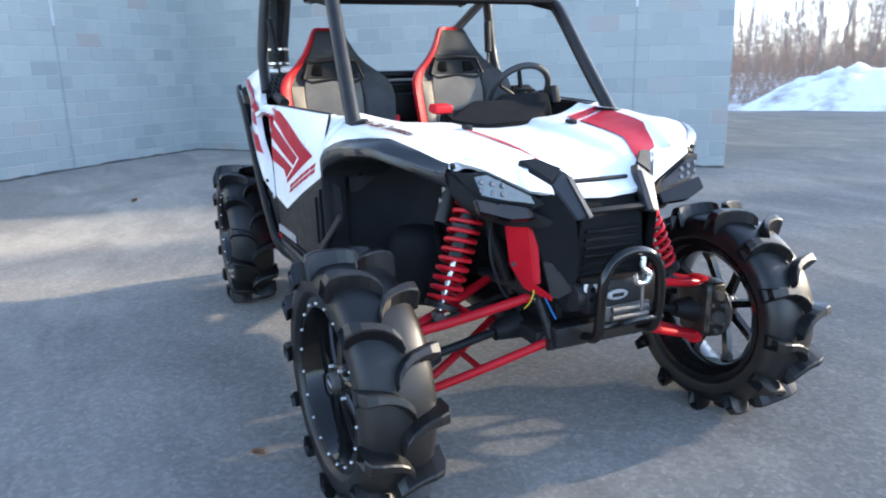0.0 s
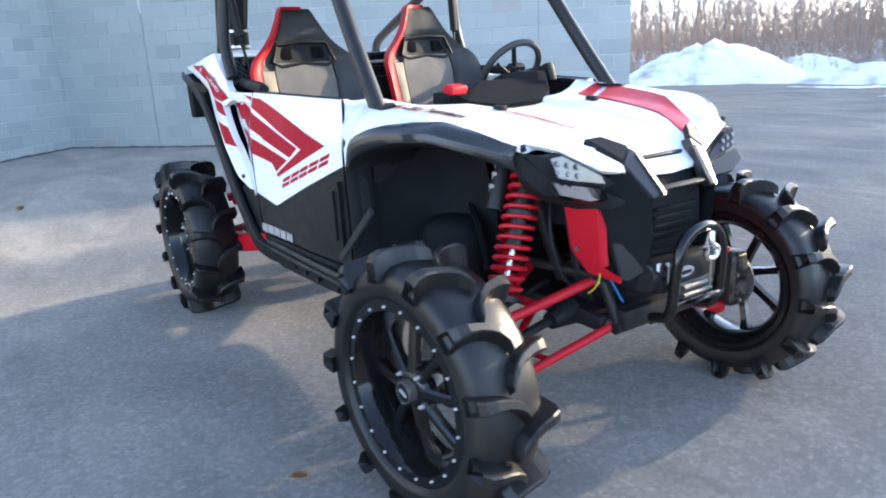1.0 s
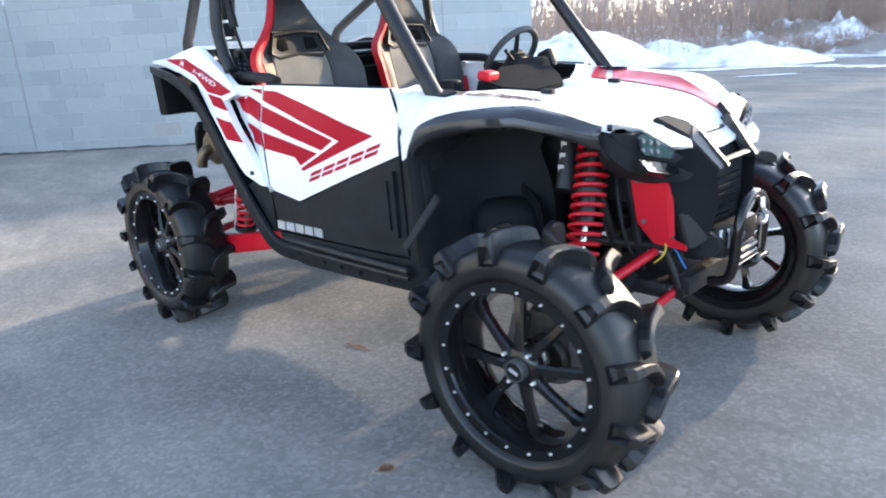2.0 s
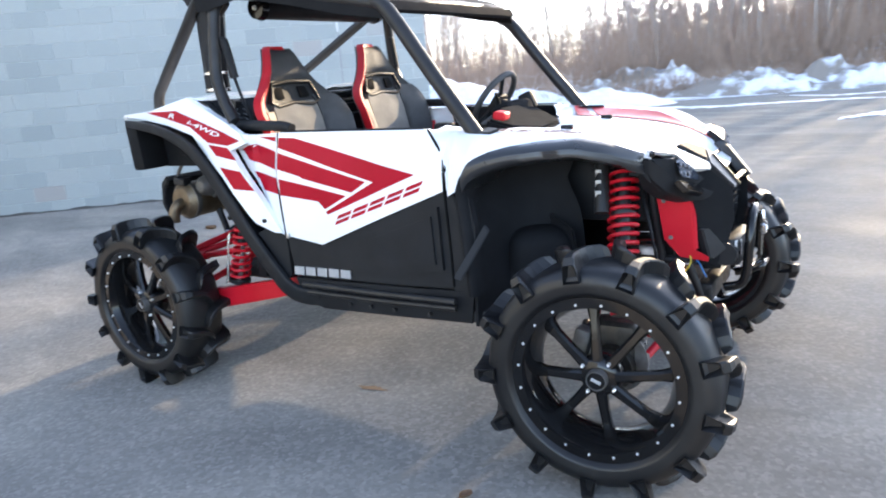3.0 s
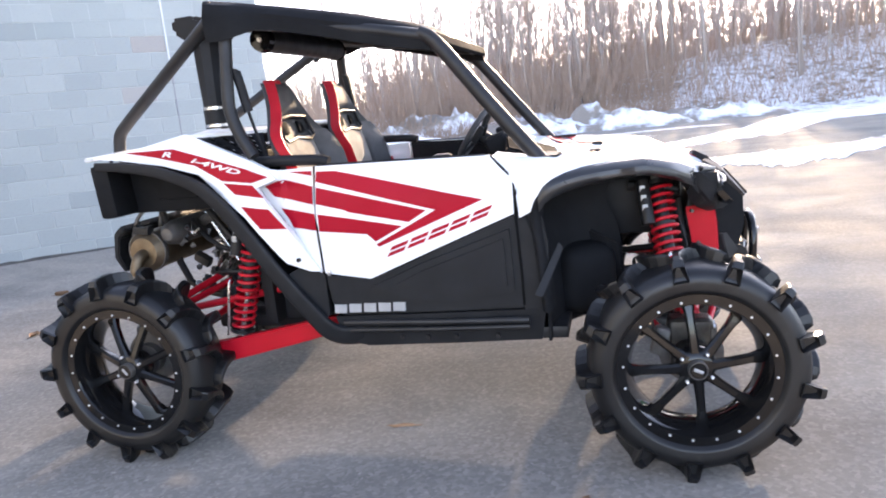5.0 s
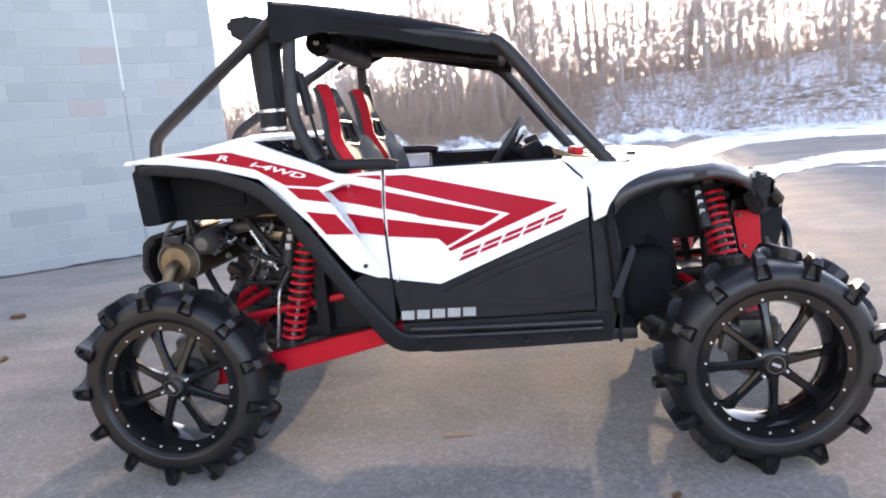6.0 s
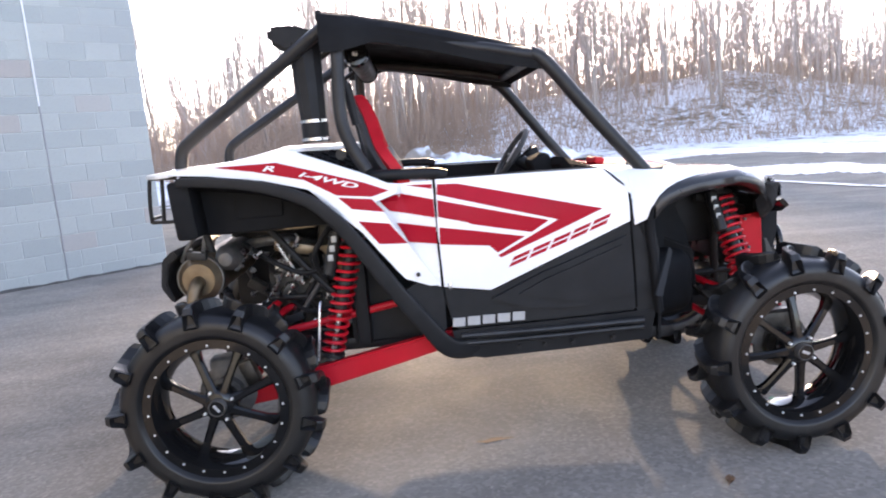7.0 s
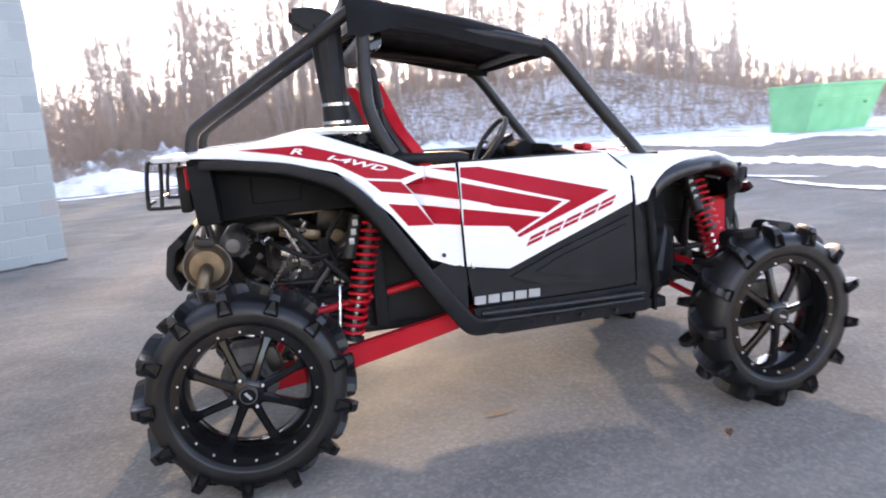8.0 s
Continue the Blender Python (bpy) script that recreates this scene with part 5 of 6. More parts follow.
        for x, y, z in bar[:8]:
            rows.append([Vector((x, yy(s, y - 0.02), z)), Vector((x - 0.02, yy(s, y - 0.14), z - 0.03)), Vector((x - 0.02, yy(s, 0.45), z - 0.03))])
        part("rear_liner", grid(rows, Vector((0, 0, -0.012))), LINER, utv, "black rear wheel-arch liner", 50)
        part("rear_box_side", merge(box((-0.98, yy(s, 0.60), 1.17), (0.66, 0.03, 0.20), bevel=0.01), box((-1.265, yy(s, 0.66), 1.19), (0.09, 0.20, 0.24), (0, -4, 0), 0.02), box((-0.99, yy(s, 0.615), 1.19), (0.20, 0.03, 0.13), bevel=0.012)), LINER, utv, "black inner box panel over the rear wheel")
        # sill: body, step rail, lower skirt
        part("sill", merge(draped([(0.556, 0.985), (0.562, 0.605), (0.655, 0.605), (0.668, 0.86), (0.64, 1.03), (0.59, 0.995)], s, -0.006, 0.03), draped([(-0.27, 0.79), (-0.20, 0.607), (0.556, 0.607), (0.553, 0.635), (-0.17, 0.64), (-0.23, 0.79)], s, -0.02, 0.03), draped([(-0.225, 0.605), (0.645, 0.605), (0.62, 0.475), (-0.10, 0.470), (-0.20, 0.50)], s, -0.004, 0.06)), BLACK_PLASTIC, utv, "black plastic sill below the door", 30)
        part("side_skirt", draped([(-0.33, 0.835), (-0.247, 0.79), (-0.247, 0.62), (-0.265, 0.60), (-0.355, 0.73), (-0.40, 0.80)], s, -0.004, 0.03), BLACK_PLASTIC, utv)
        part("step_rail", tube([(-0.19, yy(s, 0.792), 0.578), (0.2, yy(s, 0.788), 0.573), (0.58, yy(s, 0.782), 0.572)], 0.013, 10, 2), BLACK_STEEL, utv)
        part("step_rail", tube([(-0.17, yy(s, 0.790), 0.545), (0.2, yy(s, 0.788), 0.543), (0.58, yy(s, 0.780), 0.545)], 0.011, 10, 2), BLACK_STEEL, utv)
        for x in (0.05, 0.16, 0.28, 0.45):
            part("bolt", rod((x, yy(s, 0.765), 0.505), (x, yy(s, 0.781), 0.505), 0.009, None, 8), BLACK_STEEL, utv)
    # the tub: floor, bulkhead, rear wall, tunnel
    part("floor_pan", merge(box((0.25, MIDDLE, 0.50), (0.95, 1.36, 0.05), bevel=0.01), box((0.98, MIDDLE, 0.490), (0.68, 0.42, 0.06), bevel=0.02), box((-0.55, MIDDLE, 0.52), (0.75, 1.02, 0.06), bevel=0.02)), BLACK_STEEL, utv, "black underbody and skid plate")
    part("firewall", box((0.60, MIDDLE, 0.78), (0.05, 1.26, 0.56), bevel=0.02), BLACK_PLASTIC, utv)
    part("rear_bulkhead", merge(box((-0.60, MIDDLE, 0.92), (0.06, 1.20, 0.78), bevel=0.02), box((-0.56, MIDDLE, 1.18), (0.10, 1.16, 0.16), bevel=0.03)), BLACK_PLASTIC, utv, "black bulkhead behind the seats")
    part("console", box((0.05, MIDDLE, 0.80), (0.7, 0.16, 0.5), bevel=0.04), BLACK_PLASTIC, utv)
    part("console", merge(box((0.10, 0.0, 1.12), (0.10, 0.06, 0.14), bevel=0.02)), BLACK_PLASTIC, utv)
    part("tail_panel", box((-1.37, MIDDLE, 1.20), (0.05, 0.86, 0.20), bevel=0.015), BLACK_PLASTIC, utv)
    part("deck_floor", box((-0.98, MIDDLE, 1.30), (0.74, 0.86, 0.05), bevel=0.01), BLACK_PLASTIC, utv, "black cargo deck")


build_sides()


CAGE_MIDDLE = -0.08


def build_cage():
    for s in (-1, 1):
        M = lambda pts: [(x, y if s < 0 else 2 * CAGE_MIDDLE - y, z) for x, y, z in pts]
        F = lambda pts: [(x, y, z) if s < 0 else (x - 0.03, -0.09 - y, z - 0.035) for x, y, z in pts]
        part("a_pillar", tube(F([(0.675, -0.658, 1.155), (0.46, -0.63, 1.42), (0.27, -0.605, 1.665), (0.20, -0.60, 1.715)]), 0.030, 14, 3), BLACK_STEEL, utv, "black tubular front pillar")
        part("pillar_socket", plate(M([(0.60, -0.62, 1.206), (0.63, -0.69, 1.195), (0.72, -0.685, 1.198), (0.735, -0.635, 1.206), (0.68, -0.605, 1.21)]), (0, 0, -0.01), 0.003), BLACK_PLASTIC, utv)
        part("roof_rail", tube(M([(0.22, -0.60, 1.70), (-0.10, -0.63, 1.765), (-0.62, -0.68, 1.845)]), 0.027, 12, 3), BLACK_STEEL, utv)
        part("b_pillar", tube(M([(-0.583, -0.70, 1.85), (-0.590, -0.72, 1.72), (-0.596, -0.738, 1.58), (-0.592, -0.75, 1.475), (-0.558, -0.755, 1.375), (-0.510, -0.76, 1.290)]), 0.027, 14, 4), BLACK_STEEL, utv, "black tubular middle pillar")
        B = lambda pts: [(x, y, z) if s < 0 else (x - 0.06, -0.04 - y, z) for x, y, z in pts]
        part("rear_brace", tube(B([(-0.61, -0.722, 1.874), (-0.75, -0.684, 1.786), (-0.90, -0.643, 1.692), (-1.10, -0.589, 1.566), (-1.245, -0.549, 1.474), (-1.298, -0.540, 1.425), (-1.315, -0.54, 1.345)]), 0.027, 14, 4), BLACK_STEEL, utv, "black tubular rear brace")
        part("seat_belt", merge(tube(M([(-0.566, -0.705, 1.64), (-0.556, -0.70, 1.58), (-0.540, -0.695, 1.475)]), 0.020, 10, 2), box(M([(-0.572, -0.71, 1.638)])[0], (0.03, 0.03, 0.03), (0, 10, 0), 0.008), tube(M([(-0.540, -0.695, 1.475), (-0.525, -0.68, 1.38), (-0.50, -0.66, 1.28)]), 0.007, 8, 2)), BLACK_PLASTIC, utv, "black seat belt hanging beside the pillar")
        part("brace_gusset", rod(M([(-0.60, -0.62, 1.80)])[0], M([(-0.70, -0.60, 1.74)])[0], 0.012), BLACK_STEEL, utv)
    part("cross_tube", tube([(-0.61, -0.60, 1.84), (-0.61, MIDDLE, 1.85), (-0.61, 0.44, 1.84)], 0.025, 12, 2), BLACK_STEEL, utv)
    part("cross_tube", tube([(0.22, -0.60, 1.70), (0.24, MIDDLE, 1.71), (0.22, 0.44, 1.70)], 0.025, 12, 2), BLACK_STEEL, utv)
    part("harness_bar", tube([(-0.62, -0.66, 1.36), (-0.63, MIDDLE, 1.36), (-0.62, 0.50, 1.36)], 0.022, 12, 2), BLACK_STEEL, utv)
    # roof: a shell with a falling front and turned-down sides
    rows = []
    for k in range(15):
        x = -0.65 + 0.92 * k / 14
        top = table(x, (-0.65, -0.4, -0.13, 0.1, 0.22, 0.27), (1.930, 1.890, 1.836, 1.776, 1.738, 1.698))
        low = table(x, (-0.65, -0.545, -0.49, -0.42, -0.2, 0.05, 0.27), (1.785, 1.78, 1.812, 1.815, 1.765, 1.700, 1.66))
        w = table(x, (-0.65, -0.53, -0.44, -0.1, 0.27), (0.762, 0.752, 0.708, 0.655, 0.612))
        prof = [(w - 0.005, low), (w, 0.5 * (low + top)), (w - 0.02, top - 0.018), (w - 0.07, top), (w - 0.25, top + 0.012), (w - 0.33, top + 0.004), (0.0, top + 0.006)]
        rows.append([Vector((x, -y if y > 0 else CAGE_MIDDLE, z)) for y, z in prof] + [Vector((x, 2 * CAGE_MIDDLE + y, z)) for y, z in prof[-2::-1]])
    roof = part("roof", grid(rows, Vector((0, 0, -0.022))), LINER, utv, "black moulded plastic roof", 40)
    part("roof_end", box((-0.645, CAGE_MIDDLE, 1.905), (0.03, 1.30, 0.045), bevel=0.012), BLACK_PLASTIC, roof)
    part("visor", box((0.268, CAGE_MIDDLE, 1.685), (0.03, 1.06, 0.045), (0, -25, 0), 0.012), DASH, roof)
    # sound bar under the roof
    bar = part("sound_bar", tube([(-0.53, -0.50, 1.775), (-0.53, 0.36, 1.775)], 0.050, 20), BLACK_PLASTIC, utv, "long black sound bar hung under the roof")
    for y, d in ((-0.50, -1), (0.36, 1)):
        part("end_cap", rod((-0.53, y - 0.01 * d, 1.775), (-0.53, y + 0.025 * d, 1.775), 0.056, 0.048, 20), BLACK_GLOSS, bar)
        part("bolt", rod((-0.53, y + 0.025 * d, 1.775), (-0.53, y + 0.032 * d, 1.775), 0.011, None, 8), STEEL, bar)
        part("bracket", box((-0.53, y - 0.1 * d, 1.835), (0.04, 0.03, 0.07), bevel=0.006), BLACK_STEEL, bar)
    # snorkel
    snorkel = part("air_intake", merge(tube([(-0.715, -0.645, 1.42), (-0.715, -0.645, 1.50)], 0.055, 20), tube([(-0.716, -0.643, 1.51), (-0.720, -0.634, 1.60), (-0.724, -0.622, 1.72), (-0.726, -0.612, 1.82)], 0.053, 10, 3, 0.068)), BLACK_PLASTIC, utv, "black raised air intake behind the right seat")
    part("hood_cap", merge(plate([(-0.66, -0.655, 1.80), (-0.68, -0.655, 1.862), (-0.76, -0.655, 1.893), (-0.868, -0.655, 1.89), (-0.868, -0.655, 1.83), (-0.80, -0.655, 1.785)], (0, 0.12, 0), 0.016)), BLACK_PLASTIC, snorkel, "ram-style intake head")
    part("clamp", lathe([(0.0555, -0.006), (0.058, -0.006), (0.058, 0.006), (0.0555, 0.006)], 28, True), STEEL, snorkel, "bright hose clamp").matrix_basis = pose(-0.715, -0.644, 1.505, 90, 0, 0)
    part("clamp", lathe([(0.0565, -0.006), (0.059, -0.006), (0.059, 0.006), (0.0565, 0.006)], 28, True), STEEL, snorkel, "bright hose clamp").matrix_basis = pose(-0.715, -0.645, 1.432, 90, 0, 0)


build_cage()


def build_seat(y0, dx, dz):
    """A bucket seat: moulded shell, red edge, belt slots, padded back and cushion."""
    def back(z):
        return dx + table(z, (0.86, 1.0, 1.25, 1.40, 1.50, 1.56, 1.59), (-0.33, -0.375, -0.435, -0.470, -0.490, -0.505, -0.520))

    def half(z):
        return table(z, (0.86, 1.0, 1.15, 1.25, 1.30, 1.34, 1.37, 1.41, 1.47, 1.53, 1.575, 1.592), (0.245, 0.262, 0.270, 0.276, 0.270, 0.250, 0.222, 0.180, 0.132, 0.100, 0.080, 0.066))

    def skin(f0, f1, lift, z0, z1, n=18, depth=0.03, across=8, wing=0.085, bulge=0.0):
        rows = []
        for i in range(n + 1):
            z = z0 + (z1 - z0) * i / n
            row = []
            for j in range(across + 1):
                f = f0 + (f1 - f0) * j / across
                fw = wing * table(z, (0.86, 1.25, 1.36, 1.59), (1, 1, 0.55, 0.3)) * abs(f) ** 2.6
                puff = bulge * (1 - (2 * j / across - 1) ** 2) * min(1.0, 5 * min(i, n - i) / n)
                shoulder = 1 + 0.13 * max(0.0, f) * min(max((1.43 - z) / 0.09, 0.0), 1.0)
                row.append(Vector((back(z) + fw + lift + puff, y0 + half(z) * f * shoulder, z + dz)))
            rows.append(row)
        return grid(rows, Vector((-depth, 0, 0)))
    seat = part("seat", skin(-0.95, 0.99, -0.012, 0.86, 1.584, 30, 0.05, 20), SEAT_BLACK, utv, "black bucket seat with a red edge and grey fabric", 60)
    part("red_edge", skin(-1.06, -0.86, 0.0, 0.92, 1.588, 30, 0.048, 5, bulge=0.008), SEAT_RED, seat, "red vinyl edge bolster", 60)
    part("red_edge", skin(-0.95, 0.55, 0.0, 1.578, 1.594, 3, 0.045, 10), SEAT_RED, seat, "red vinyl top edge", 60)
    part("red_edge", skin(0.90, 1.03, 0.002, 0.92, 1.14, 12, 0.06, 4, bulge=0.006), SEAT_RED, seat, "red vinyl edge bolster", 60)
    # inner side of the grey fabric, its sunlight put into the colour
    part("tan_panel", skin(-0.86, -0.60, 0.006, 0.95, 1.30, 12, 0.03, 6, bulge=0.014), SEAT_SUNLIT, seat, "side strip of the grey fabric, coloured warmer and lighter as if sunlit", 60)
    part("centre_pad", skin(-0.58, 0.50, 0.008, 0.95, 1.335, 14, 0.03, 10, bulge=0.018), SEAT_GREY, seat, "grey fabric centre pad", 60)
    part("head_pad", skin(-0.80, 0.90, -0.004, 1.442, 1.578, 12, 0.03, 10, bulge=0.018), SEAT_BLACK, seat, "", 60)
    part("wing_pad", skin(0.53, 0.98, 0.004, 0.95, 1.36, 14, 0.03, 6, bulge=0.014), SEAT_BLACK, seat, "", 60)
    def rim(z0, z1, f0, f1):
        pts = [(z0, f0 * 0.75), (z0 + 0.02, f0), (z1, f0 * 0.8), (z1 + 0.008, (f0 + f1) / 2), (z1, f1 * 0.8), (z0 + 0.02, f1), (z0, f1 * 0.75), (z0 + 0.012, (f0 + f1) / 2)]
        return [Vector((back(z) + 0.004 + 0.02 * abs(f), y0 + 0.20 * f, z + dz)) for z, f in pts]
    part("slot_frame", tube(rim(1.318, 1.422, -0.80, 0.80), 0.009, 8, 1, closed=True), BLACK_PLASTIC, seat, "moulded black frame round the belt slots")
    part("slot_recess", skin(-0.70, 0.70, -0.004, 1.335, 1.425, 6, 0.02, 8), BLACK_PLASTIC, seat, "", 60)
    for k in (-1, 1):
        # solid blocks, with the darkness of the open slots put into their colour
        part("belt_slot", box((back(1.375) - 0.004, y0 + k * 0.092, 1.378 + dz), (0.018, 0.082, 0.058), (0, -14, k * 6), 0.012), SLOT_BLACK, seat, "near-black block drawn for the shaded belt slot opening")
    part("cushion", merge(box((-0.14, y0, 0.84), (0.50, 0.50, 0.13), (0, -8, 0), 0.05, 3), box((-0.10, y0 - 0.22, 0.87), (0.46, 0.09, 0.15), (0, -8, 0), 0.04, 3), box((-0.10, y0 + 0.22, 0.87), (0.46, 0.09, 0.15), (0, -8, 0), 0.04, 3)), SEAT_BLACK, seat, "black seat cushion")


build_seat(-0.417, -0.02, 0.012)
build_seat(0.305, -0.04, 0.02)


def build_steering():
    m = pose(0.220, 0.305, 1.268, 0, 0, 0) @ Matrix.Rotation(radians(-54), 4, 'Y')
    pts = [m @ Vector((0.152 * math.cos(a), 0.152 * math.sin(a), 0)) for a in (2 * math.pi * k / 36 for k in range(36))]
    wheel = part("steering_wheel", tube(pts, 0.0155, 10, 1, closed=True), SEAT_BLACK, utv, "black three-spoke steering wheel", 60)
    for a in (90, 200, 340):
        c = m @ Vector((0.152 * math.cos(radians(a)), 0.152 * math.sin(radians(a)), 0))
        part("spoke", rod(m @ Vector((0, 0, -0.03)), c, 0.013, 0.010, 8), BLACK_PLASTIC, wheel)
    part("hub_pad", moved(box((0, 0, -0.02), (0.10, 0.09, 0.04), bevel=0.015), m), BLACK_PLASTIC, wheel)
    part("column", rod(m @ Vector((0, 0, -0.03)), m @ Vector((0, 0, -0.22)), 0.035, 0.045, 14), BLACK_PLASTIC, wheel)
    part("stalk", tube([m @ Vector((0.02, -0.05, -0.05)), m @ Vector((0.08, -0.15, -0.05))], 0.008, 8), BLACK_PLASTIC, wheel)
    part("column_control", merge(box((0.36, 0.40, 1.25), (0.08, 0.05, 0.09), (0, -20, 0), 0.02)), BLACK_PLASTIC, utv)


build_steering()


def build_running_gear():
    for s in (-1, 1):
        M = lambda pts: mirrored(pts, s)
        # front arms
        lower = part("lower_arm", merge(tube(M([(1.34, -0.22, 0.488), (1.25, -0.50, 0.378), (1.20, -0.66, 0.325)]), 0.015, 12, 3), tube(M([(0.98, -0.22, 0.478), (1.12, -0.50, 0.378), (1.18, -0.66, 0.325)]), 0.015, 12, 3), rod(M([(1.10, -0.44, 0.400)])[0], M([(1.27, -0.44, 0.402)])[0], 0.011), box(M([(1.19, -0.66, 0.32)])[0], (0.06, 0.05, 0.05), bevel=0.01)), RED_PAINT, utv, "red tubular lower suspension arm")
        upper = part("upper_arm", merge(tube(M([(1.28, -0.25, 0.635), (1.23, -0.50, 0.575), (1.20, -0.665, 0.545)]), 0.0165, 12, 3), tube(M([(0.98, -0.25, 0.625), (1.10, -0.50, 0.575), (1.17, -0.665, 0.545)]), 0.0165, 12, 3), rod(M([(1.08, -0.46, 0.58)])[0], M([(1.24, -0.46, 0.585)])[0], 0.014), box(M([(1.185, -0.67, 0.545)])[0], (0.07, 0.05, 0.05), bevel=0.012)), RED_PAINT, utv, "red tubular upper suspension arm")
        for p in ((1.34, -0.22, 0.488), (1.28, -0.25, 0.635)):
            q = Vector(M([p])[0])
            part("bolt", rod(q - Vector((0.03, 0, 0)), q + Vector((0.035, 0, 0)), 0.016, None, 10), STEEL, utv)
        shock((1.150, -0.545, 0.565), (1.096, -0.345, 1.05), s, turns=13, wire=0.0078, offset=(-0.062, 0.062))
        part("axle_shaft", merge(rod(M([(1.15, -0.20, 0.50)])[0], M([(1.18, -0.66, 0.43)])[0], 0.016), rod(M([(1.155, -0.24, 0.495)])[0], M([(1.165, -0.34, 0.48)])[0], 0.055, 0.03, 18), rod(M([(1.175, -0.56, 0.445)])[0], M([(1.18, -0.66, 0.43)])[0], 0.03, 0.055, 18)), BLACK_PLASTIC, utv, "black drive shaft with rubber boots")
        part("tie_rod", merge(rod(M([(1.02, -0.22, 0.56)])[0], M([(1.05, -0.66, 0.47)])[0], 0.011), rod(M([(1.03, -0.60, 0.483)])[0], M([(1.05, -0.68, 0.465)])[0], 0.017)), BLACK_STEEL, utv)
        part("portal_box", merge(box(M([(1.18, -0.705, 0.44)])[0], (0.17, 0.10, 0.23), bevel=0.035, segments=3), rod(M([(1.18, -0.66, 0.40)])[0], M([(1.18, -0.79, 0.40)])[0], 0.078, None, 28), rod(M([(1.18, -0.64, 0.50)])[0], M([(1.18, -0.70, 0.50)])[0], 0.062, None, 24)), ENGINE_METAL, utv, "grey cast portal gear housing")
        for k in range(7):
            a = 2 * math.pi * k / 7 + 0.3
            q = Vector(M([(1.266, -0.705 + 0.034 * math.cos(a), 0.44 + 0.085 * math.sin(a))])[0])
            part("bolt", rod(q - Vector((0.01, 0, 0)), q + Vector((0.006, 0, 0)), 0.008, None, 8), STEEL, utv)
        part("bearing_cap", rod(M([(1.25, -0.705, 0.41)])[0], M([(1.285, -0.705, 0.41)])[0], 0.032, 0.026, 18), DULL_METAL, utv)
        part("bearing_cap", rod(M([(1.25, -0.705, 0.50)])[0], M([(1.278, -0.705, 0.50)])[0], 0.022, 0.018, 14), DULL_METAL, utv)
        part("brake_disc", lathe([(0.045, -0.003), (0.118, -0.003), (0.118, 0.003), (0.045, 0.003)], 40, True), DULL_METAL, utv, "steel brake disc").matrix_basis = pose(1.18, yy(s, 0.745), HUB_Z)
        part("brake_caliper", box(M([(1.07, -0.75, 0.47)])[0], (0.06, 0.06, 0.11), (0, 15, 0), 0.015), DULL_METAL, utv)
        # shock tower and hoses in the front bay
        part("shock_tower", merge(tube(M([(1.085, -0.36, 1.0), (1.09, -0.30, 0.80), (1.12, -0.24, 0.60)]), 0.020, 10, 2), tube(M([(0.98, -0.36, 1.02), (1.18, -0.36, 0.99)]), 0.020, 10), rod(M([(1.18, -0.30, 0.95)])[0], M([(1.22, -0.25, 0.60)])[0], 0.016)), BLACK_STEEL, utv)
        part("hose", tube(M([(1.16, -0.33, 0.93), (1.20, -0.37, 0.80), (1.22, -0.34, 0.66), (1.25, -0.28, 0.58)]), 0.006, 7, 5), BLACK_PLASTIC, utv)
        part("wire", tube(M([(1.30, -0.26, 0.70), (1.325, -0.275, 0.66), (1.315, -0.285, 0.625), (1.29, -0.29, 0.60)]), 0.003, 6, 5), YELLOW_WIRE, utv, "yellow wire")
        part("wire", tube(M([(1.315, -0.25, 0.67), (1.345, -0.24, 0.64), (1.36, -0.225, 0.60), (1.37, -0.215, 0.575)]), 0.003, 6, 5), BLUE_WIRE, utv, "blue wire")
        # rear gear
        part("trailing_arm", plate(M([(-0.16, -0.735, 0.605), (-0.15, -0.735, 0.54), (-0.45, -0.735, 0.466), (-0.80, -0.735, 0.385), (-1.12, -0.715, 0.335), (-1.16, -0.715, 0.43), (-0.80, -0.735, 0.483), (-0.45, -0.735, 0.550)]), (0, s * -0.055, 0), 0.008), RED_PAINT, utv, "red boxed trailing arm")
        shock((-0.757, -0.67, 0.465), (-0.590, -0.64, 1.07), s, radius=0.045, turns=15, wire=0.0075, offset=(-0.075, 0.012))
        for a, b in (((-1.14, -0.66, 0.62), (-0.95, -0.22, 0.735)), ((-1.10, -0.66, 0.43), (-0.92, -0.20, 0.60)), ((-1.08, -0.62, 0.60), (-0.36, -0.60, 0.715)), ((-1.12, -0.64, 0.60), (-0.90, -0.24, 0.695))):
            part("radius_rod", merge(rod(M([a])[0], M([b])[0], 0.017), rod(M([a])[0], Vector(M([a])[0]).lerp(Vector(M([b])[0]), 0.08), 0.024), rod(Vector(M([a])[0]).lerp(Vector(M([b])[0]), 0.92), M([b])[0], 0.024)), RED_PAINT, utv, "red tubular radius rod")
        part("knuckle", merge(box(M([(-1.18, -0.70, 0.44)])[0], (0.14, 0.10, 0.26), bevel=0.03, segments=3), rod(M([(-1.18, -0.66, 0.42)])[0], M([(-1.18, -0.79, 0.42)])[0], 0.07, None, 28)), DULL_METAL, utv, "grey cast rear hub carrier")
        part("brake_disc", lathe([(0.045, -0.003), (0.118, -0.003), (0.118, 0.003), (0.045, 0.003)], 40, True), DULL_METAL, utv, "steel brake disc").matrix_basis = pose(-1.18, yy(s, 0.745), HUB_Z)
        part("brake_caliper", box(M([(-1.08, -0.75, 0.50)])[0], (0.06, 0.06, 0.11), (0, -20, 0), 0.015), ENGINE_METAL, utv)
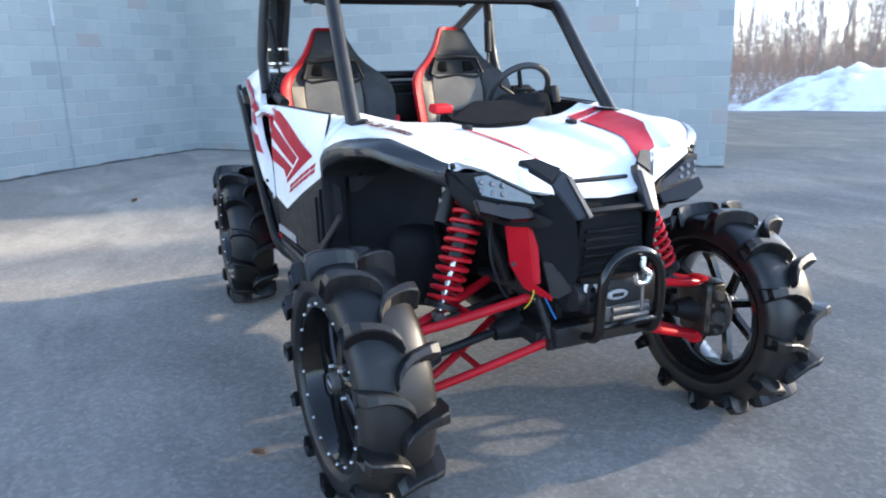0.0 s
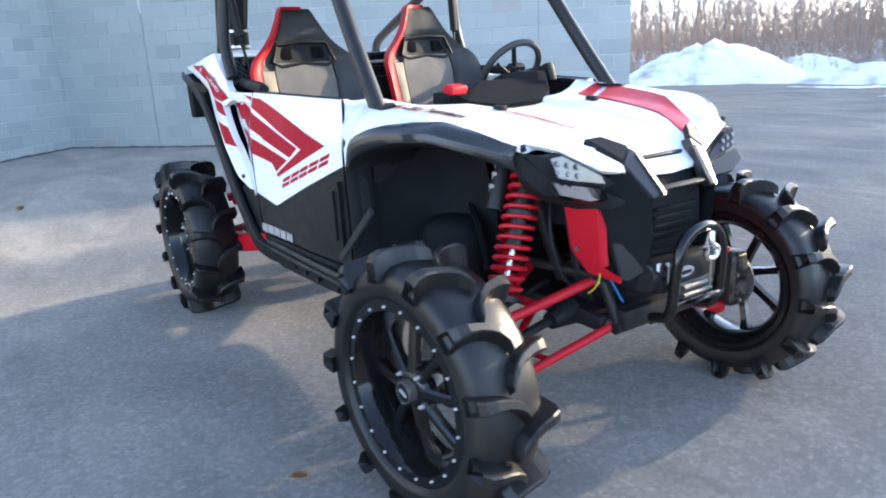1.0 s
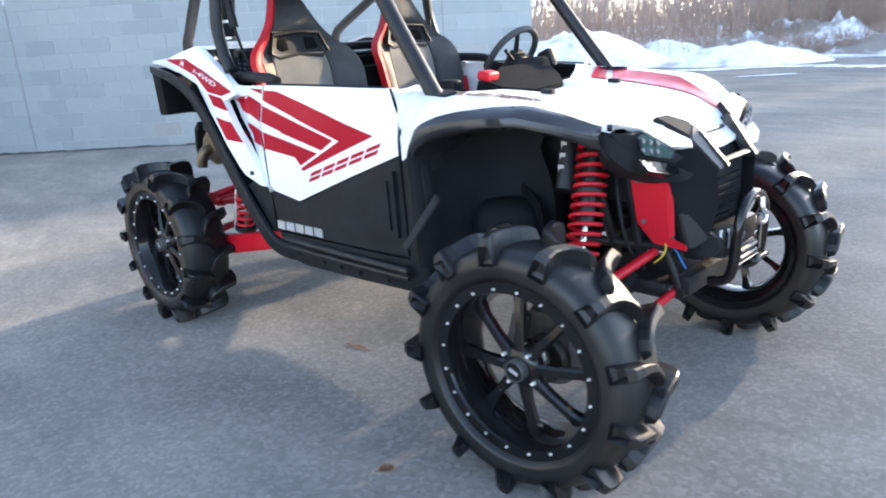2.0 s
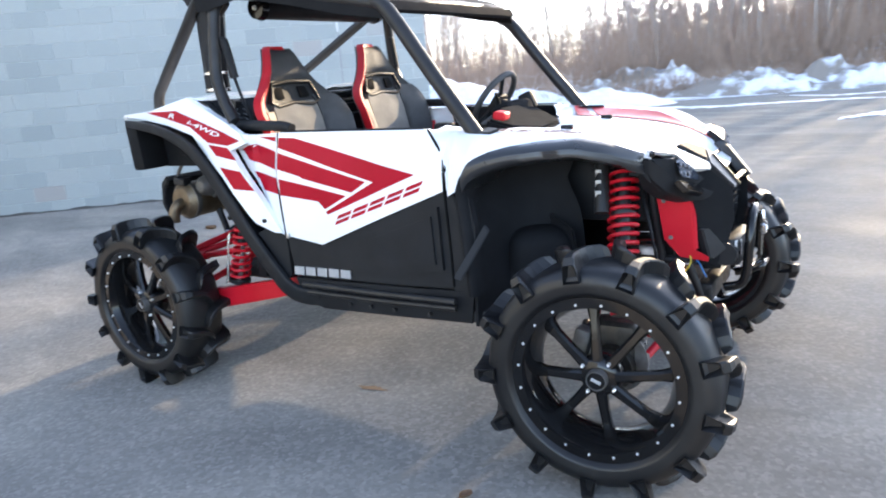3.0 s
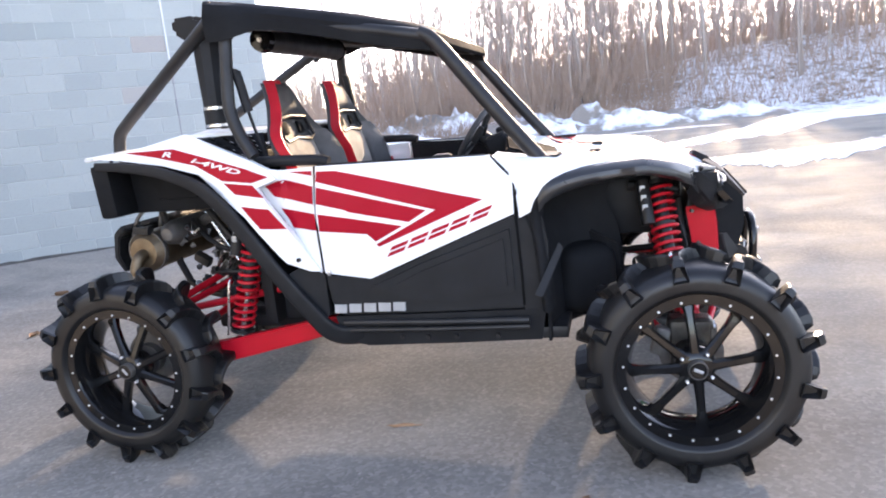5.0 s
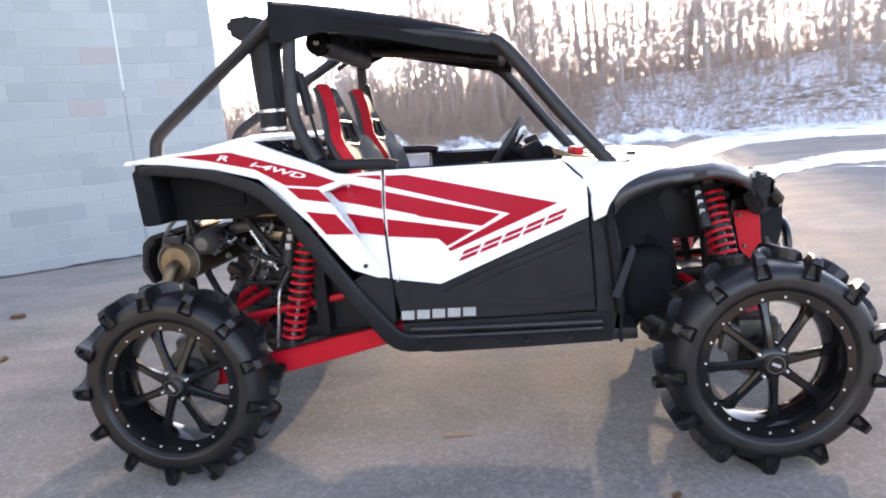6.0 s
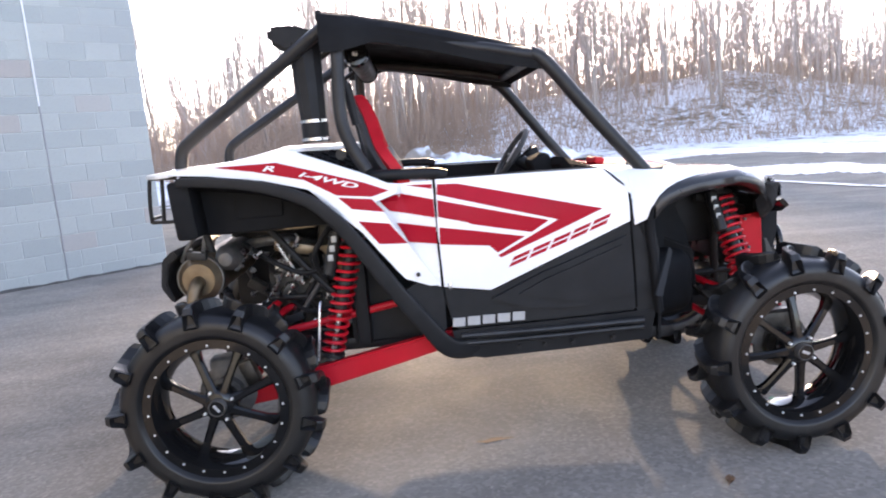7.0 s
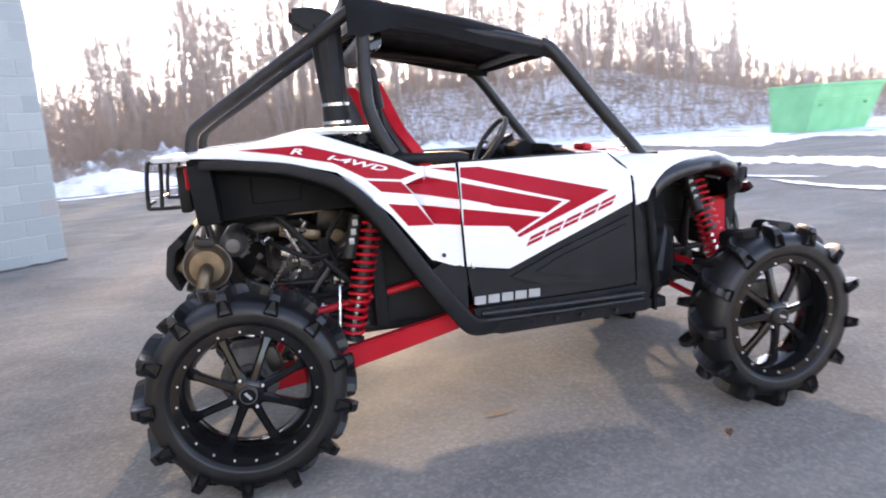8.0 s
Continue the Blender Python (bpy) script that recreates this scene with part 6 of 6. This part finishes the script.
        part("axle_shaft", merge(rod(M([(-0.98, -0.18, 0.52)])[0], M([(-1.16, -0.66, 0.43)])[0], 0.017), rod(M([(-1.0, -0.22, 0.515)])[0], M([(-1.04, -0.33, 0.49)])[0], 0.055, 0.03, 18)), BLACK_PLASTIC, utv)
        part("brake_hose", tube(M([(-0.80, -0.70, 0.50), (-0.79, -0.69, 0.58), (-0.775, -0.67, 0.73), (-0.77, -0.64, 0.745)]), 0.006, 7, 3), STEEL, utv, "bright thin link rod")
        # rear frame
        part("frame_tube", tube(M([(-0.60, -0.42, 1.12), (-0.95, -0.40, 1.06), (-1.30, -0.38, 1.06)]), 0.018, 10, 2), BLACK_STEEL, utv)
        part("frame_tube", tube(M([(-0.60, -0.45, 0.52), (-0.95, -0.34, 0.58), (-1.22, -0.30, 0.66), (-1.32, -0.30, 1.04)]), 0.018, 10, 3), BLACK_STEEL, utv)
        part("frame_tube", tube(M([(-0.62, -0.50, 0.62), (-0.85, -0.42, 0.86), (-1.02, -0.38, 1.06)]), 0.016, 10, 2), BLACK_STEEL, utv)
        part("frame_tube", tube(M([(-0.62, -0.50, 1.02), (-0.80, -0.42, 0.82), (-0.96, -0.34, 0.60)]), 0.014, 10, 2), BLACK_STEEL, utv)
        part("tail_lip", plate(M([(-1.30, -0.745, 1.347), (-1.362, -0.725, 1.344), (-1.470, -0.540, 1.340), (-1.485, -0.50, 1.339), (-1.505, -0.30, 1.338), (-1.40, -0.28, 1.352), (-1.30, -0.60, 1.354)]), (0, 0, -0.02), 0.006), WHITE, utv, "white tail lip above the rear lamp")
        part("tail_guard", merge(tube(M([(-1.40, -0.36, 1.315), (-1.500, -0.35, 1.318), (-1.527, -0.348, 1.300), (-1.547, -0.33, 1.135), (-1.525, -0.33, 1.118), (-1.38, -0.34, 1.115)]), 0.009, 10, 3), tube(M([(-1.471, -0.345, 1.318), (-1.480, -0.338, 1.22), (-1.492, -0.332, 1.118)]), 0.009, 10, 2), rod(M([(-1.547, -0.33, 1.135)])[0], M([(-1.55, -0.16, 1.135)])[0], 0.009)), BLACK_STEEL, utv, "black tubular tail-lamp guard")
        part("tail_lamp", box(M([(-1.335, -0.60, 1.25)])[0], (0.02, 0.03, 0.09), (0, 0, 25), 0.008), SEAT_RED, utv, "red tail lamp")
    part("front_gear_case", merge(box((1.12, 0, 0.53), (0.26, 0.26, 0.16), bevel=0.04, segments=3), rod((1.13, -0.17, 0.51), (1.13, 0.17, 0.51), 0.07, None, 24), rod((0.95, 0, 0.53), (0.62, 0, 0.54), 0.022)), BLACK_STEEL, utv, "black front differential")
    part("front_frame", merge(*[rod((1.36, yy(s, 0.20), 0.478), (1.30, yy(s, 0.24), 0.66), 0.016) for s in (-1, 1)], *[rod((0.92, yy(s, 0.22), 0.478), (1.36, yy(s, 0.20), 0.478), 0.018) for s in (-1, 1)], *[rod((0.92, yy(s, 0.25), 0.63), (1.32, yy(s, 0.24), 0.65), 0.018) for s in (-1, 1)], rod((1.36, -0.24, 0.485), (1.36, 0.14, 0.485), 0.02), rod((1.32, -0.25, 0.65), (1.32, 0.15, 0.65), 0.018), box((1.37, MIDDLE, 0.515), (0.05, 0.36, 0.07), bevel=0.012)), BLACK_STEEL, utv, "black welded front frame")
    part("radiator", box((1.24, 0, 0.80), (0.06, 0.46, 0.30), (0, 8, 0), 0.01), BLACK_STEEL, utv)
    part("front_bay", box((0.98, 0, 0.92), (0.44, 0.56, 0.26), bevel=0.04), BLACK_PLASTIC, utv)
    # engine bay
    part("engine", merge(box((-0.86, 0.02, 0.72), (0.44, 0.46, 0.36), bevel=0.05, segments=3), rod((-0.84, -0.34, 0.70), (-0.84, -0.20, 0.70), 0.13, 0.12, 28), rod((-0.98, -0.30, 0.80), (-0.98, -0.18, 0.80), 0.07, None, 20), box((-0.72, 0.0, 0.95), (0.22, 0.34, 0.14), (0, 12, 0), 0.03), box((-1.02, -0.12, 0.56), (0.20, 0.22, 0.16), bevel=0.03)), ENGINE_METAL, utv, "dark cast aluminium engine and gearbox")
    part("heat_shield", plate([(-1.12, -0.36, 1.035), (-0.80, -0.36, 1.035), (-0.78, 0.20, 1.05), (-1.12, 0.20, 1.05)], (0, 0, 0.012), 0.003), MUFFLER, utv, "tan heat shield over the exhaust")
    part("heat_shield", box((-0.91, -0.33, 0.945), (0.19, 0.05, 0.05), (0, 12, 0), 0.012), MUFFLER, utv, "tan heat shield over the exhaust")
    part("heat_shield", plate([(-0.80, -0.36, 0.94), (-0.73, -0.36, 0.95), (-0.66, -0.36, 0.86), (-0.66, -0.36, 0.79), (-0.72, -0.36, 0.84)], (0, 0.03, 0), 0.008), MUFFLER, utv, "tan heat shield over the exhaust")
    part("bay_backing", box((-0.95, 0.26, 0.84), (0.80, 0.03, 0.55), bevel=0.01), BLACK_PLASTIC, utv)
    for k in range(14):
        x, z = -1.14 + 0.042 * k, 0.60 + 0.30 * ((k * 0.618) % 1.0)
        part("bay_bracket", box((x, -0.30 - 0.12 * ((k * 0.37) % 1.0), z), (0.05 + 0.05 * ((k * 0.73) % 1.0), 0.04, 0.03 + 0.06 * ((k * 0.29) % 1.0)), (20 * k, 33 * k, 0), 0.008), (BLACK_STEEL, ENGINE_METAL, BLACK_PLASTIC)[k % 3], utv)
    for s in (-1, 1):
        part("side_panel", plate(mirrored([(-0.20, -0.56, 1.10), (-0.64, -0.56, 1.12), (-0.66, -0.56, 0.52), (-0.20, -0.56, 0.52)], s), (0, -s * 0.02, 0), 0.006), BLACK_PLASTIC, utv)
    part("header_pipe", tube([(-0.80, -0.10, 0.90), (-0.92, -0.24, 0.97), (-1.08, -0.26, 0.98), (-1.22, -0.14, 0.93), (-1.30, -0.02, 0.90)], 0.026, 12, 5), DULL_METAL, utv, "dull metal exhaust pipe")
    muffler = part("muffler", merge(rod((-1.32, -0.47, 0.86), (-1.322, 0.30, 0.86), 0.098, None, 32), rod((-1.32, -0.50, 0.86), (-1.32, -0.47, 0.86), 0.072, 0.098, 32)), MUFFLER, utv, "heat-tinted transverse muffler")
    part("tailpipe", tube([(-1.32, -0.45, 0.852), (-1.322, -0.52, 0.845), (-1.335, -0.545, 0.80), (-1.34, -0.55, 0.755)], 0.030, 16, 5), MUFFLER, muffler, "dull steel outlet pipe")
    part("end_ring", lathe([(0.085, -0.008), (0.104, -0.008), (0.104, 0.02), (0.085, 0.02)], 32, True), DULL_METAL, muffler).matrix_basis = pose(-1.32, -0.462, 0.86)
    part("clamp", merge(box((-1.318, -0.475, 0.965), (0.085, 0.05, 0.035), (0, 8, 0), 0.008), rod((-1.35, -0.49, 0.985), (-1.35, -0.44, 0.985), 0.012, None, 10), rod((-1.288, -0.49, 0.975), (-1.288, -0.44, 0.975), 0.012, None, 10)), BLACK_STEEL, muffler, "black clamp over the muffler")
    part("shield", moved(lathe([(0.0005, -0.20), (0.030, -0.195), (0.052, -0.17), (0.062, -0.12), (0.062, 0.12), (0.0005, 0.12)], 28), pose(-1.205, -0.26, 0.935)), DULL_METAL, muffler, "bright rounded heat shield")
    part("muffler_cover", merge(plate([(-1.42, -0.50, 1.00), (-1.47, -0.50, 0.96), (-1.49, -0.50, 0.84), (-1.45, -0.50, 0.77), (-1.43, -0.50, 0.77), (-1.46, -0.50, 0.85), (-1.44, -0.50, 0.94), (-1.40, -0.50, 0.97)], (0, 0.75, 0), 0.006)), BLACK_PLASTIC, muffler, "black plastic muffler shroud")
    part("muffler_bracket", tube([(-1.345, -0.30, 0.95), (-1.31, -0.30, 1.09)], 0.012, 8), DULL_METAL, muffler)
    part("muffler_bracket", tube([(-1.40, -0.44, 0.94), (-1.35, -0.46, 1.02), (-1.29, -0.45, 1.08)], 0.010, 8, 3), DULL_METAL, muffler)
    for a, b, r, mt in (((-0.92, -0.40, 0.62), (-0.70, -0.46, 0.92), 0.012, DULL_METAL), ((-1.05, -0.36, 0.72), (-0.80, -0.40, 0.72), 0.014, BLACK_STEEL), ((-1.1, -0.30, 0.64), (-0.88, -0.36, 1.0), 0.010, STEEL), ((-0.98, -0.40, 0.98), (-0.88, -0.38, 0.78), 0.009, STEEL), ((-0.76, -0.38, 0.64), (-0.60, -0.40, 0.74), 0.02, DULL_METAL)):
        part("bay_pipe", rod(a, b, r), mt, utv)
    rng = random.Random(17)
    for k in range(34):
        a = Vector((rng.uniform(-1.16, -0.62), rng.uniform(-0.43, -0.32), rng.uniform(0.60, 1.0)))
        d = Vector((rng.uniform(-1, 1), rng.uniform(-0.5, 0.5), rng.uniform(-1, 1))).normalized()
        part("pipe_fitting", merge(rod(a, a + d * rng.uniform(0.015, 0.05), rng.uniform(0.005, 0.011), None, 10), rod(a, a + d * 0.012, 0.015, None, 6)), (STEEL, DULL_METAL, STEEL, BLACK_STEEL)[k % 4], utv)
    for k, (x, y, z) in enumerate(((-1.0, -0.36, 0.88), (-0.92, -0.38, 0.83), (-0.97, -0.35, 0.76), (-0.70, -0.45, 0.62), (-0.64, -0.48, 0.58))):
        part("fitting", merge(rod((x, y, z), (x + 0.05, y - 0.02, z + 0.015), 0.016, None, 12), box((x + 0.02, y, z - 0.02), (0.05, 0.03, 0.03), (10 * k, 20, 30 * k), 0.006)), STEEL if k < 3 else DULL_METAL, utv)
    for pts in ([(-1.15, -0.30, 0.98), (-1.0, -0.42, 0.90), (-0.86, -0.44, 0.84), (-0.70, -0.46, 0.88)], [(-0.95, -0.34, 0.70), (-0.85, -0.44, 0.66), (-0.70, -0.44, 0.70), (-0.60, -0.40, 0.86)], [(-0.72, -0.50, 1.05), (-0.80, -0.50, 0.92), (-0.76, -0.48, 0.80)]):
        part("hose", tube(pts, 0.012, 8, 5), BLACK_PLASTIC, utv)


build_running_gear()


def lettering(text, size, x0, z0, turn, slant, length=0.0):
    """White film letters laid onto the right flank."""
    cu = bpy.data.curves.new("lettering", 'FONT')
    cu.body, cu.size, cu.shear, cu.offset = text, size, slant, 0.0007
    tmp = new("lettering", cu)
    bpy.context.view_layer.update()
    me = bpy.data.meshes.new_from_object(tmp.evaluated_get(bpy.context.evaluated_depsgraph_get()))
    bpy.data.objects.remove(tmp)
    if length:
        wide = max(v.co.x for v in me.vertices)
        for v in me.vertices:
            v.co.x *= length / wide
    ca, sa = math.cos(radians(turn)), math.sin(radians(turn))
    for v in me.vertices:
        x, z = x0 + ca * v.co.x - sa * v.co.y, z0 + sa * v.co.x + ca * v.co.y
        v.co = (x, yy(-1, side_width(x, z) + 0.0118), z)
    me.materials.append(WHITE)
    ob = new("lettering", me)
    ob.parent = utv
    ob["label"] = "white lettering on the red film"


lettering("R", 0.030, -0.925, 1.324, -6, 0.3, 0.052)
lettering("i-4WD", 0.030, -0.784, 1.293, -16.7, 0.35, 0.242)


# ---------- wall blocks, laid last ----------
lay_blocks(wall_b, END, WALL_DIR, OUT, LEN_B, WALL_H, 2.9, 99, 5)
lay_blocks(wall_a, CORNER, A_DIR, A_OUT, 14.0, WALL_H, 4.0, 7.0, 6)
lay_blocks(wall_c, END - OUT * 0.3 + WALL_DIR * 0.16, C_DIR, C_OUT, 9.0, WALL_H, 0.0, 0.0, 7)
